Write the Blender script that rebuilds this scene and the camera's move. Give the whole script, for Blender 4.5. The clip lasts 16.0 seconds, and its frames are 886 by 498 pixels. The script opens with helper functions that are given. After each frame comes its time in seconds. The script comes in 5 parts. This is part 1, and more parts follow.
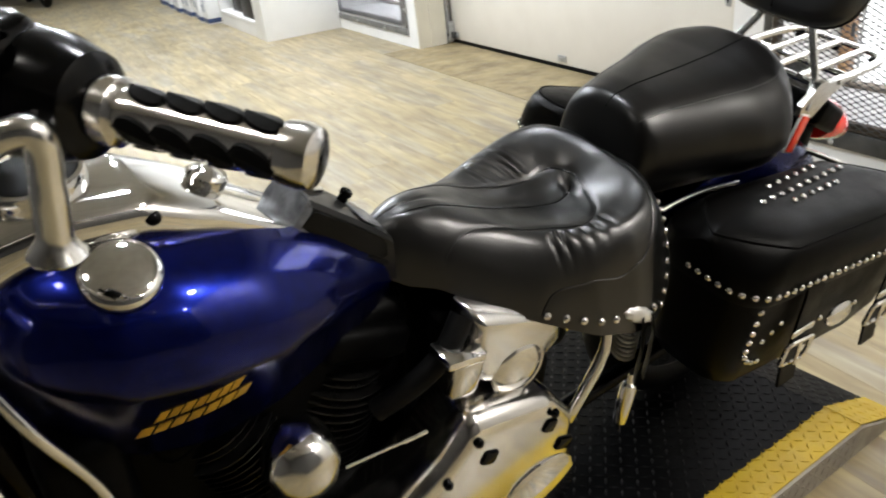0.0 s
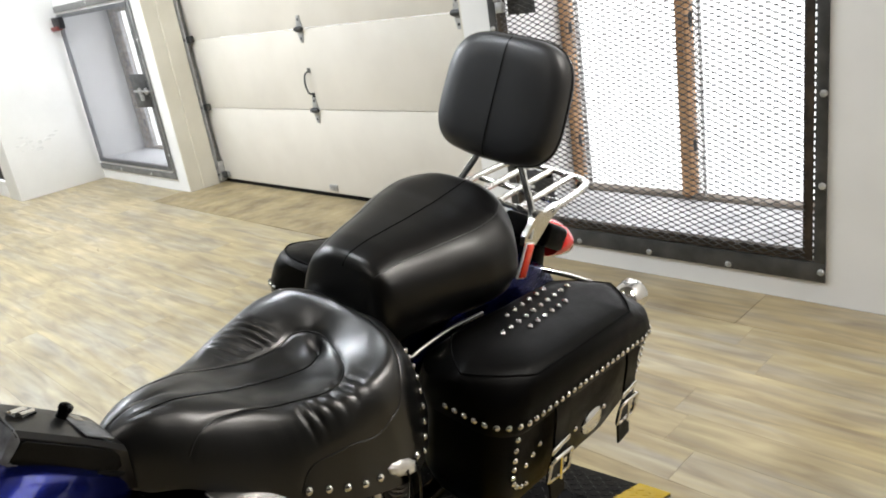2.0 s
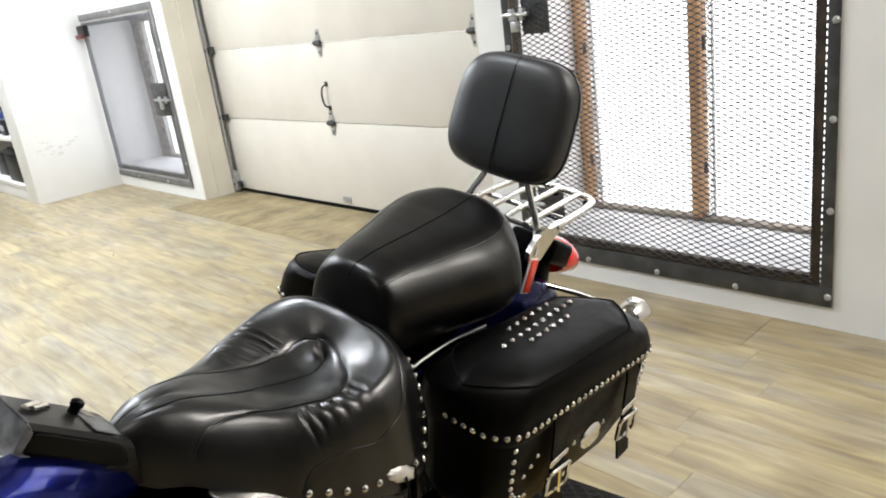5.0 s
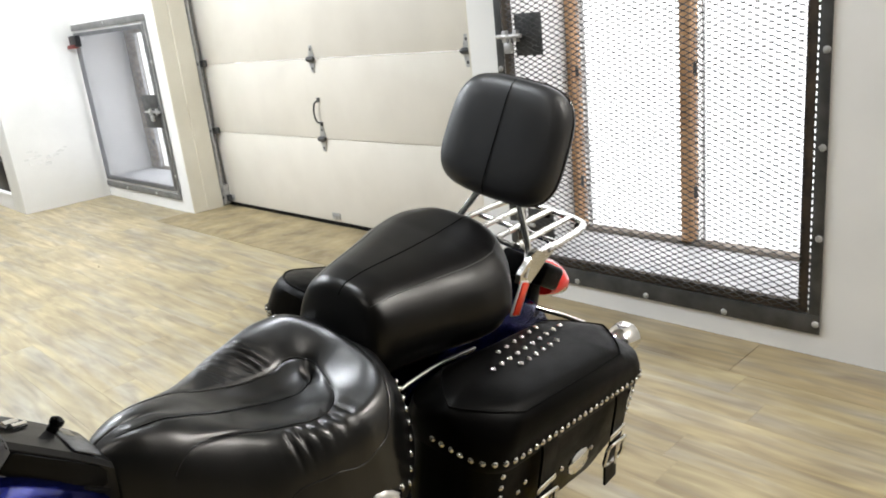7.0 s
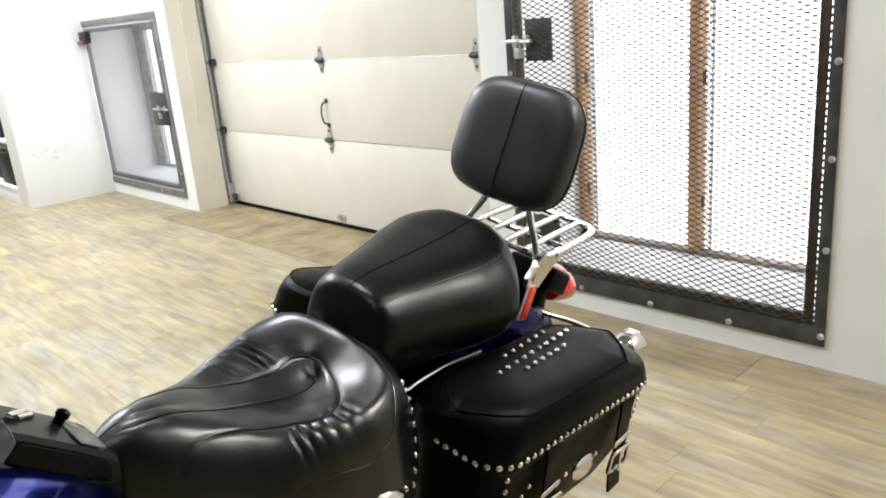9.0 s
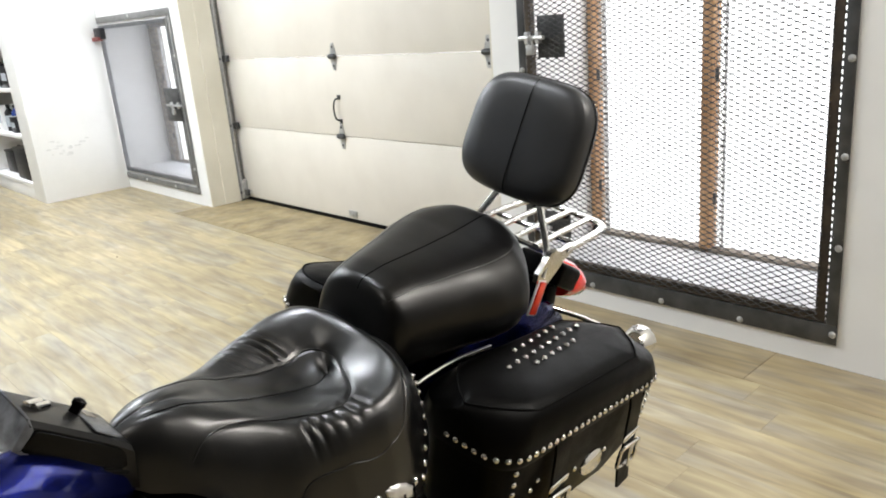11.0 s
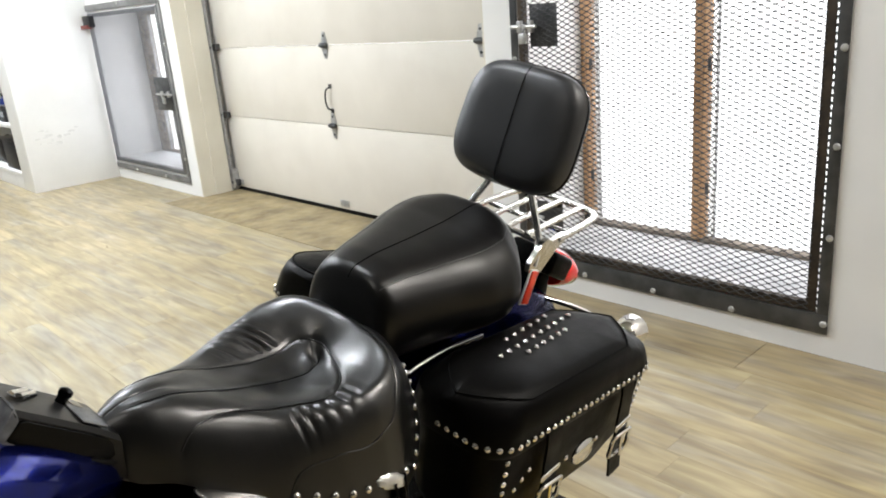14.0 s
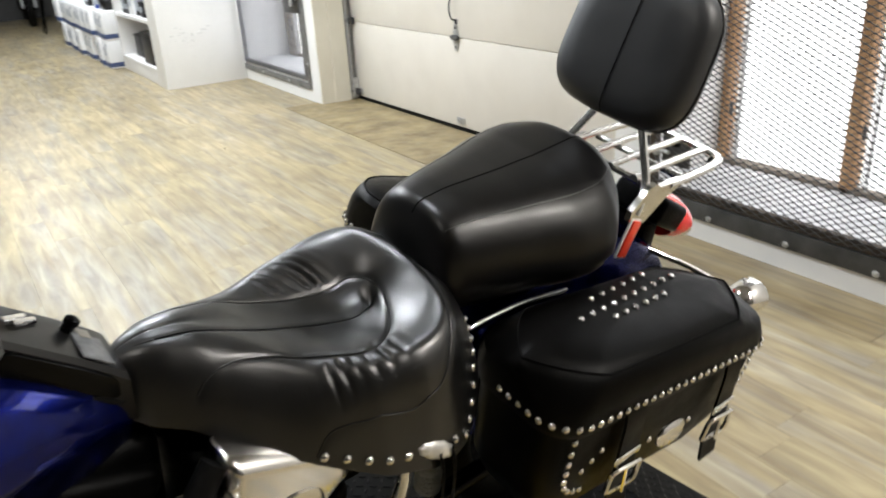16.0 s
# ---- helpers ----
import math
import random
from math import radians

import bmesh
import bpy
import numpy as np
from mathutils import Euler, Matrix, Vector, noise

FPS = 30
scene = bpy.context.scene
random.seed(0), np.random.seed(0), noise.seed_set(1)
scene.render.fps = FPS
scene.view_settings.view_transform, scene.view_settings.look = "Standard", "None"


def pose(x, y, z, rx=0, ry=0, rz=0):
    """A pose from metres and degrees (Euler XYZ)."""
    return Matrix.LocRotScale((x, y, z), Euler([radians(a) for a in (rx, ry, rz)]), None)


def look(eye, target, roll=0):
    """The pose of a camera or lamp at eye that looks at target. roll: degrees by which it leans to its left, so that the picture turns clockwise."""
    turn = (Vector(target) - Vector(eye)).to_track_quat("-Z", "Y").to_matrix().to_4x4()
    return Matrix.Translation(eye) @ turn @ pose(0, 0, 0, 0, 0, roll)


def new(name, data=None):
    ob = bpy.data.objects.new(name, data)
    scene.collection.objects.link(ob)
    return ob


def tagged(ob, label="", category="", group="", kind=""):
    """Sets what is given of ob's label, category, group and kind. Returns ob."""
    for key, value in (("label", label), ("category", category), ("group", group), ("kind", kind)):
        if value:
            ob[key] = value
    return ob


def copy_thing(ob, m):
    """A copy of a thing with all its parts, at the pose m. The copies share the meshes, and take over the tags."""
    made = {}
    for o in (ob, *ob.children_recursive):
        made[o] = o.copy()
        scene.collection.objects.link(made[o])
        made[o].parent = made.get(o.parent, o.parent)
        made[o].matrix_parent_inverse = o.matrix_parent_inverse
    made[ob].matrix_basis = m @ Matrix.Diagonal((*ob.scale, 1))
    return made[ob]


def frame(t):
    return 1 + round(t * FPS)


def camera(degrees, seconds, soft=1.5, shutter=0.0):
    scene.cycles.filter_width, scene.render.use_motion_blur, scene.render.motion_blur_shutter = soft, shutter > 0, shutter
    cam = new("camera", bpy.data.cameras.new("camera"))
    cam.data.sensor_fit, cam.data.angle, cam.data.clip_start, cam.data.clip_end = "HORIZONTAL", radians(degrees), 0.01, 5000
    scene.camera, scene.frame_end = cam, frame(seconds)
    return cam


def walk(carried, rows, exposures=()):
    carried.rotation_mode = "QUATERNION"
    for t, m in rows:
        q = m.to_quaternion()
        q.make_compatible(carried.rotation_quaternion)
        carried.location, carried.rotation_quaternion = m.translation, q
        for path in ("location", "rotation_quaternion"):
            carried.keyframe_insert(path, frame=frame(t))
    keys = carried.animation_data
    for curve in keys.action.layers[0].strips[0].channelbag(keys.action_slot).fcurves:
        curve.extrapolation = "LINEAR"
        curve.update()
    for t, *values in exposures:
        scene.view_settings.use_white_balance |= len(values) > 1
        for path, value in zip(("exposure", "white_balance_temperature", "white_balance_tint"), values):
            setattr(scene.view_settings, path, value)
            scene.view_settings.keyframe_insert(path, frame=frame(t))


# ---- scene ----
cam = camera(59.8, 16.0, soft=1.9, shutter=0.25)
PATH = [
    (0, (0.082, 0.003, 1.278), (0.873, 1.617, 0.401), -6.8),
    (0.5, (0.137, 0.003, 1.29), (1.106, 1.516, 0.412), -9.6),
    (1, (0.171, -0.016, 1.315), (1.319, 1.427, 0.539), -9.9),
    (1.5, (0.181, -0.038, 1.342), (1.44, 1.365, 0.672), -9.2),
    (2, (0.181, -0.045, 1.343), (1.459, 1.339, 0.672), -9.1),
    (2.5, (0.176, -0.052, 1.349), (1.451, 1.349, 0.707), -8.9),
    (3, (0.171, -0.055, 1.348), (1.433, 1.365, 0.721), -8.4),
    (3.5, (0.167, -0.061, 1.349), (1.425, 1.363, 0.726), -8.1),
    (4, (0.169, -0.069, 1.346), (1.423, 1.352, 0.71), -8.2),
    (6.5, (0.166, -0.082, 1.353), (1.464, 1.315, 0.751), -6.5),
    (7, (0.174, -0.066, 1.351), (1.477, 1.332, 0.761), -6.2),
    (7.5, (0.178, -0.05, 1.346), (1.491, 1.333, 0.744), -5.8),
    (8, (0.177, -0.039, 1.344), (1.479, 1.355, 0.742), -5.4),
    (8.5, (0.174, -0.043, 1.343), (1.476, 1.354, 0.746), -5.2),
    (9, (0.167, -0.056, 1.346), (1.468, 1.348, 0.768), -4.9),
    (11.5, (0.16, -0.065, 1.345), (1.436, 1.36, 0.76), -4.9),
    (12, (0.159, -0.061, 1.345), (1.436, 1.362, 0.76), -4.7),
    (12.5, (0.158, -0.058, 1.343), (1.429, 1.37, 0.758), -4.5),
    (13, (0.158, -0.054, 1.342), (1.427, 1.374, 0.749), -4.6),
    (13.5, (0.158, -0.053, 1.341), (1.432, 1.37, 0.75), -4.3),
    (14, (0.167, -0.06, 1.339), (1.453, 1.346, 0.731), -4.7),
    (14.5, (0.149, -0.046, 1.336), (1.422, 1.367, 0.718), -4.7),
    (15, (0.115, -0.026, 1.317), (1.389, 1.361, 0.643), -3.6),
    (15.5, (0.126, 0.012, 1.299), (1.308, 1.413, 0.497), -5.3),
    (16, (0.348, 0.037, 1.303), (1.332, 1.591, 0.519), -3.3),
]
# the camera holds its picture a little darker while it looks down at the engine
EXPO = [(0, -0.06), (0.5, -0.16), (1.5, -0.16), (2.2, -0.12), (3.0, -0.04), (4.2, 0.0), (6.5, -0.15), (8.0, -0.15), (9.0, 0.02), (11.5, -0.08), (14.5, -0.12), (15.3, -0.18), (16, -0.14)]
walk(cam, [(t, look(eye, target, roll)) for t, eye, target, roll in PATH], exposures=EXPO)

# ---- light ----
world = bpy.data.worlds.new("world")
scene.world = world
world.use_nodes = True
_n = world.node_tree.nodes
_sky = _n.new("ShaderNodeTexSky")
_sky.sky_type, _sky.sun_disc = "NISHITA", False
_sky.sun_elevation, _sky.sun_rotation = radians(40), radians(100)
_n["Background"].inputs["Strength"].default_value = 0.12
world.node_tree.links.new(_sky.outputs[0], _n["Background"].inputs["Color"])


def area(name, m, sx, sy, watts, colour):
    d = bpy.data.lights.new(name, "AREA")
    d.shape, d.size, d.size_y, d.energy, d.color = "RECTANGLE", sx, sy, watts, colour
    ob = new(name, d)
    ob.matrix_world = m
    return ob


WALL_X, DOOR_X, OUT_X = 2.876, 3.19, 3.46
area("daylight_gate", look((3.44, 1.6, 2.1), (2.2, 1.6, 0.4)), 1.22, 0.6, 15, (0.95, 0.97, 1.0))
area("daylight_window", look((3.50, 6.63, 0.83), (0, 6.63, 0.6)), 1.3, 1.25, 9.5, (0.84, 0.89, 1.0))

# ---- materials ----


def shader(name):
    m = bpy.data.materials.new(name)
    m.use_nodes = True
    return m, m.node_tree.nodes, m.node_tree.links, m.node_tree.nodes["Principled BSDF"]


def surface(name, a, b, rough=(0.5, 0.6), scale=8.0, bump=0.0, bump_scale=60.0, metal=0.0, coat=0.0, stretch=(1, 1, 1), spec=0.5, detail=6.0, vary=0.0):
    """Two colours mixed by noise, roughness varied by a second noise, fine relief, optional variation per object."""
    m, n, l, p = shader(name)
    tc = n.new("ShaderNodeTexCoord")
    mp = n.new("ShaderNodeMapping")
    mp.inputs["Scale"].default_value = stretch
    l.new(tc.outputs["Object"], mp.inputs["Vector"])
    t1 = n.new("ShaderNodeTexNoise")
    t1.inputs["Scale"].default_value, t1.inputs["Detail"].default_value = scale, detail
    l.new(mp.outputs[0], t1.inputs["Vector"])
    r = n.new("ShaderNodeValToRGB")
    r.color_ramp.elements[0].position, r.color_ramp.elements[1].position = 0.3, 0.7
    r.color_ramp.elements[0].color, r.color_ramp.elements[1].color = (*a, 1), (*b, 1)
    l.new(t1.outputs[0], r.inputs[0])
    out = r.outputs[0]
    if vary:
        oi = n.new("ShaderNodeObjectInfo")
        hs = n.new("ShaderNodeHueSaturation")
        mr = n.new("ShaderNodeMapRange")
        mr.inputs["To Min"].default_value, mr.inputs["To Max"].default_value = 1 - vary, 1 + vary
        l.new(oi.outputs["Random"], mr.inputs["Value"])
        l.new(mr.outputs[0], hs.inputs["Value"])
        l.new(out, hs.inputs["Color"])
        out = hs.outputs[0]
    l.new(out, p.inputs["Base Color"])
    t2 = n.new("ShaderNodeTexNoise")
    t2.inputs["Scale"].default_value, t2.inputs["Detail"].default_value = scale * 3.1, 4
    l.new(mp.outputs[0], t2.inputs["Vector"])
    q = n.new("ShaderNodeMapRange")
    q.inputs["From Min"].default_value, q.inputs["From Max"].default_value = 0.3, 0.7
    q.inputs["To Min"].default_value, q.inputs["To Max"].default_value = rough
    l.new(t2.outputs[0], q.inputs["Value"])
    l.new(q.outputs[0], p.inputs["Roughness"])
    p.inputs["Metallic"].default_value, p.inputs["Coat Weight"].default_value = metal, coat
    p.inputs["Coat Roughness"].default_value = 0.03
    p.inputs["Specular IOR Level"].default_value = spec
    if bump:
        t3 = n.new("ShaderNodeTexNoise")
        t3.inputs["Scale"].default_value, t3.inputs["Detail"].default_value = bump_scale, 5
        l.new(mp.outputs[0], t3.inputs["Vector"])
        b_ = n.new("ShaderNodeBump")
        b_.inputs["Strength"].default_value, b_.inputs["Distance"].default_value = bump, 0.002
        l.new(t3.outputs[0], b_.inputs["Height"])
        l.new(b_.outputs[0], p.inputs["Normal"])
    return m


def wood_floor(name, base, dark, rough):
    """Plank surface with grain along y, grey and yellow patches, and a shift from plank to plank."""
    m, n, l, p = shader(name)
    tc = n.new("ShaderNodeTexCoord")
    oi = n.new("ShaderNodeObjectInfo")
    geo = n.new("ShaderNodeNewGeometry")
    add = n.new("ShaderNodeMath")
    add.operation = "ADD"
    l.new(oi.outputs["Random"], add.inputs[0])
    l.new(geo.outputs["Random Per Island"], add.inputs[1])
    off = n.new("ShaderNodeCombineXYZ")
    mul = n.new("ShaderNodeMath")
    mul.operation, mul.inputs[1].default_value = "MULTIPLY", 37.0
    l.new(add.outputs[0], mul.inputs[0])
    l.new(mul.outputs[0], off.inputs[2])
    va = n.new("ShaderNodeVectorMath")
    va.operation = "ADD"
    l.new(geo.outputs["Position"], va.inputs[0])
    l.new(off.outputs[0], va.inputs[1])
    mp = n.new("ShaderNodeMapping")
    mp.inputs["Scale"].default_value = (15, 2.0, 3)
    l.new(va.outputs[0], mp.inputs["Vector"])
    g = n.new("ShaderNodeTexNoise")
    g.inputs["Scale"].default_value, g.inputs["Detail"].default_value, g.inputs["Distortion"].default_value = 1.6, 8, 0.6
    l.new(mp.outputs[0], g.inputs["Vector"])
    r = n.new("ShaderNodeValToRGB")
    e = r.color_ramp.elements
    e[0].position, e[1].position = 0.28, 0.74
    e[0].color, e[1].color = (*dark, 1), (*base, 1)
    l.new(g.outputs[0], r.inputs[0])
    # grey wash
    mp2 = n.new("ShaderNodeMapping")
    mp2.inputs["Scale"].default_value = (9, 1.0, 3)
    l.new(va.outputs[0], mp2.inputs["Vector"])
    g2 = n.new("ShaderNodeTexNoise")
    g2.inputs["Scale"].default_value, g2.inputs["Detail"].default_value = 1.3, 3
    l.new(mp2.outputs[0], g2.inputs["Vector"])
    r2 = n.new("ShaderNodeValToRGB")
    r2.color_ramp.elements[0].position, r2.color_ramp.elements[1].position = 0.44, 0.68
    l.new(g2.outputs[0], r2.inputs[0])
    mx = n.new("ShaderNodeMix")
    mx.data_type, mx.blend_type = "RGBA", "MIX"
    l.new(r2.outputs[0], mx.inputs["Factor"])
    l.new(r.outputs[0], mx.inputs[6])
    hs0 = n.new("ShaderNodeHueSaturation")
    hs0.inputs["Saturation"].default_value, hs0.inputs["Value"].default_value = 0.58, 0.90
    l.new(r.outputs[0], hs0.inputs["Color"])
    l.new(hs0.outputs[0], mx.inputs[7])
    hs = n.new("ShaderNodeHueSaturation")
    fr = n.new("ShaderNodeMath")
    fr.operation = "FRACT"
    l.new(add.outputs[0], fr.inputs[0])
    mr = n.new("ShaderNodeMapRange")
    mr.inputs["To Min"].default_value, mr.inputs["To Max"].default_value = 0.90, 1.09
    l.new(fr.outputs[0], mr.inputs["Value"])
    l.new(mr.outputs[0], hs.inputs["Value"])
    l.new(mx.outputs[2], hs.inputs["Color"])
    # foot traffic and dirt, across the planks
    g3 = n.new("ShaderNodeTexNoise")
    g3.inputs["Scale"].default_value, g3.inputs["Detail"].default_value = 2.1, 7
    l.new(geo.outputs["Position"], g3.inputs["Vector"])
    r3 = n.new("ShaderNodeValToRGB")
    r3.color_ramp.elements[0].position, r3.color_ramp.elements[1].position = 0.33, 0.56
    r3.color_ramp.elements[0].color, r3.color_ramp.elements[1].color = (0.78, 0.76, 0.74, 1), (1, 1, 1, 1)
    l.new(g3.outputs[0], r3.inputs[0])
    m3 = n.new("ShaderNodeMix")
    m3.data_type, m3.blend_type = "RGBA", "MULTIPLY"
    m3.inputs["Factor"].default_value = 1.0
    l.new(hs.outputs[0], m3.inputs[6])
    l.new(r3.outputs[0], m3.inputs[7])
    # small dark knots
    mk = n.new("ShaderNodeMapping")
    mk.inputs["Scale"].default_value = (5, 2.6, 3)
    l.new(va.outputs[0], mk.inputs["Vector"])
    vk = n.new("ShaderNodeTexVoronoi")
    vk.inputs["Scale"].default_value, vk.inputs["Randomness"].default_value = 1.0, 1.0
    l.new(mk.outputs[0], vk.inputs["Vector"])
    rk = n.new("ShaderNodeValToRGB")
    rk.color_ramp.elements[0].position, rk.color_ramp.elements[1].position = 0.04, 0.24
    rk.color_ramp.elements[0].color, rk.color_ramp.elements[1].color = (0.89, 0.88, 0.87, 1), (1, 1, 1, 1)
    l.new(vk.outputs["Distance"], rk.inputs[0])
    m4 = n.new("ShaderNodeMix")
    m4.data_type, m4.blend_type = "RGBA", "MULTIPLY"
    m4.inputs["Factor"].default_value = 1.0
    l.new(m3.outputs[2], m4.inputs[6])
    l.new(rk.outputs[0], m4.inputs[7])
    l.new(m4.outputs[2], p.inputs["Base Color"])
    q = n.new("ShaderNodeMapRange")
    q.inputs["To Min"].default_value, q.inputs["To Max"].default_value = rough
    l.new(g2.outputs[0], q.inputs["Value"])
    l.new(q.outputs[0], p.inputs["Roughness"])
    p.inputs["Coat Weight"].default_value, p.inputs["Coat Roughness"].default_value = 0.12, 0.42
    b_ = n.new("ShaderNodeBump")
    b_.inputs["Strength"].default_value, b_.inputs["Distance"].default_value = 0.05, 0.002
    l.new(g.outputs[0], b_.inputs["Height"])
    l.new(b_.outputs[0], p.inputs["Normal"])
    return m


def glow(name, colour, strength):
    m, n, l, p = shader(name)
    p.inputs["Base Color"].default_value = (0.8, 0.8, 0.8, 1)
    p.inputs["Emission Color"].default_value = (*colour, 1)
    p.inputs["Emission Strength"].default_value = strength
    return m


LEATHER = surface("black_leather", (0.0007, 0.0007, 0.0007), (0.0016, 0.0015, 0.0015), (0.29, 0.38), 14, 0.08, 420, spec=0.85)
LEATHER_MATT = surface("black_leather_matt", (0.0004, 0.0003, 0.0003), (0.0014, 0.0010, 0.0009), (0.29, 0.37), 6, 0.07, 380, spec=0.42)
PAD_LEATHER = surface("pad_leather", (0.0100, 0.0106, 0.0120), (0.0220, 0.0230, 0.0255), (0.40, 0.48), 7, 0.08, 380, spec=0.68)
BAG_LEATHER = surface("bag_leather", (0.0003, 0.0003, 0.0003), (0.0012, 0.0010, 0.0009), (0.34, 0.46), 9, 0.10, 300, spec=0.08)
STITCH = surface("seam_thread", (0.0010, 0.0010, 0.0010), (0.0022, 0.0022, 0.0022), (0.7, 0.8), 60, spec=0.08)
CHROME = surface("chrome", (0.78, 0.77, 0.75), (0.86, 0.85, 0.83), (0.04, 0.09), 20, metal=1.0)
POLISHED = surface("polished_metal", (0.80, 0.785, 0.76), (0.88, 0.865, 0.84), (0.12, 0.20), 14, metal=1.0)
RACK_CHROME = surface("rack_chrome", (0.80, 0.79, 0.76), (0.88, 0.87, 0.84), (0.16, 0.26), 20, metal=1.0)
STUD = surface("nickel_stud", (0.72, 0.71, 0.69), (0.82, 0.81, 0.79), (0.12, 0.2), 40, metal=1.0)
BLUE = surface("blue_metallic_paint", (0.0003, 0.0035, 0.085), (0.0005, 0.006, 0.13), (0.19, 0.25), 60, metal=0.9, coat=0.35)
BLACK_PAINT = surface("black_paint", (0.0008, 0.0008, 0.0008), (0.002, 0.002, 0.002), (0.14, 0.24), 20, coat=0.03, spec=0.12)
BLACK_METAL = surface("black_engine_metal", (0.0006, 0.0006, 0.0006), (0.0016, 0.0016, 0.0016), (0.35, 0.5), 30, 0.2, 200, spec=0.05)
SATIN = surface("satin_nickel", (0.62, 0.61, 0.59), (0.85, 0.84, 0.82), (0.28, 0.42), 60, 0.3, 200, metal=0.7)
FIN = surface("machined_fin", (0.012, 0.012, 0.012), (0.03, 0.03, 0.03), (0.25, 0.4), 30, metal=0.8)
RUBBER = surface("black_rubber", (0.0015, 0.0015, 0.0015), (0.004, 0.0038, 0.0036), (0.5, 0.65), 30, 0.2, 150, spec=0.12)
RED_LENS = surface("red_lens", (0.72, 0.015, 0.015), (0.80, 0.02, 0.018), (0.08, 0.14), 20, coat=1.0)
ORANGE_RED = surface("red_reflector", (0.80, 0.05, 0.025), (0.86, 0.07, 0.03), (0.15, 0.25), 60, coat=0.6)
DULL_RED = surface("dull_red_plastic", (0.13, 0.028, 0.024), (0.20, 0.045, 0.036), (0.4, 0.5), 30)
GOLD = surface("gold_decal", (0.62, 0.36, 0.03), (0.75, 0.45, 0.05), (0.35, 0.45), 40)
PLATE = surface("black_tread_plate", (0.0006, 0.0006, 0.0007), (0.002, 0.002, 0.0022), (0.34, 0.46), 12, 0.15, 120, spec=0.05)
TREAD = surface("worn_tread", (0.0015, 0.0015, 0.0017), (0.010, 0.010, 0.011), (0.3, 0.45), 25, metal=0.4, spec=0.2)
YELLOW = surface("yellow_paint", (0.42, 0.285, 0.008), (0.56, 0.385, 0.014), (0.4, 0.6), 10, 0.2, 90)
ALU = surface("aluminium_tread", (0.26, 0.24, 0.21), (0.42, 0.39, 0.35), (0.35, 0.5), 15, metal=0.8)
# tone of the added closing walls, dark to hold down bounce and reflections
DARK_WALL = surface("added_dark_wall", (0.045, 0.044, 0.043), (0.07, 0.068, 0.066), (0.6, 0.7), 3, 0.2, 40)
WALL = surface("white_wall_paint", (0.76, 0.755, 0.74), (0.82, 0.815, 0.80), (0.55, 0.7), 3, 0.25, 40)
CEIL = surface("ceiling_boards", (0.33, 0.325, 0.31), (0.40, 0.395, 0.38), (0.7, 0.8), 3)
SHELF = surface("white_shelf_board", (0.74, 0.73, 0.72), (0.80, 0.79, 0.78), (0.4, 0.55), 4, 0.1, 60)
DOOR = surface("cream_door_panel", (0.645, 0.605, 0.535), (0.715, 0.675, 0.605), (0.45, 0.6), 2.5, 0.15, 80)
GALV = surface("galvanised_steel", (0.34, 0.34, 0.335), (0.55, 0.55, 0.54), (0.35, 0.5), 40, metal=0.5)
STEEL = surface("dark_mill_steel", (0.045, 0.047, 0.048), (0.11, 0.11, 0.11), (0.38, 0.55), 9, 0.3, 120, metal=0.55)
STEEL_GREY = surface("grey_steel", (0.14, 0.14, 0.14), (0.25, 0.245, 0.24), (0.4, 0.55), 9, 0.3, 120, metal=0.3)
RUST = surface("rusty_steel", (0.030, 0.025, 0.020), (0.075, 0.055, 0.038), (0.6, 0.75), 18, 0.3, 120, metal=0.4)
MESH_FINE = surface("mesh_galvanised", (0.13, 0.135, 0.155), (0.22, 0.225, 0.25), (0.4, 0.55), 20, metal=0.4)
MESH = surface("mesh_steel", (0.05, 0.05, 0.052), (0.12, 0.12, 0.125), (0.4, 0.55), 20, metal=0.5)
TIMBER = surface("pine_timber", (0.50, 0.27, 0.12), (0.70, 0.43, 0.23), (0.6, 0.75), 5, 0.3, 40, stretch=(6, 6, 0.6))
WEATHERED = surface("weathered_timber", (0.17, 0.135, 0.10), (0.36, 0.31, 0.26), (0.65, 0.8), 7, 0.4, 60, stretch=(2, 2, 5))
SCUFF = surface("grey_scuff", (0.60, 0.595, 0.585), (0.75, 0.745, 0.73), (0.6, 0.7), 25)
CONCRETE = surface("concrete_sill", (0.33, 0.325, 0.32), (0.58, 0.57, 0.55), (0.7, 0.85), 6, 0.4, 50)
PLASTIC_BLK = surface("black_plastic", (0.008, 0.008, 0.009), (0.02, 0.02, 0.022), (0.35, 0.5), 20, 0.2, 120, spec=0.3)
PLASTIC_WHT = surface("white_plastic", (0.72, 0.72, 0.72), (0.80, 0.80, 0.80), (0.35, 0.5), 6)
BLUE_LABEL = surface("dark_blue_label", (0.03, 0.05, 0.12), (0.05, 0.08, 0.18), (0.5, 0.6), 20)
GREY_LABEL = surface("grey_label", (0.35, 0.38, 0.42), (0.45, 0.48, 0.52), (0.5, 0.6), 20)
BOTTLE = surface("blue_plastic", (0.02, 0.05, 0.3), (0.03, 0.08, 0.4), (0.25, 0.35), 20)
JAMB_CREAM = surface("cream_jamb_board", (0.60, 0.565, 0.47), (0.68, 0.645, 0.55), (0.5, 0.65), 3, 0.2, 50)
SILL_PAINT = surface("dusty_white_sill", (0.56, 0.57, 0.58), (0.80, 0.80, 0.80), (0.6, 0.8), 5, 0.3, 50)
COLLAR = surface("dull_brushed_metal", (0.08, 0.083, 0.09), (0.22, 0.226, 0.24), (0.35, 0.5), 45, 0.25, 160, metal=0.5)
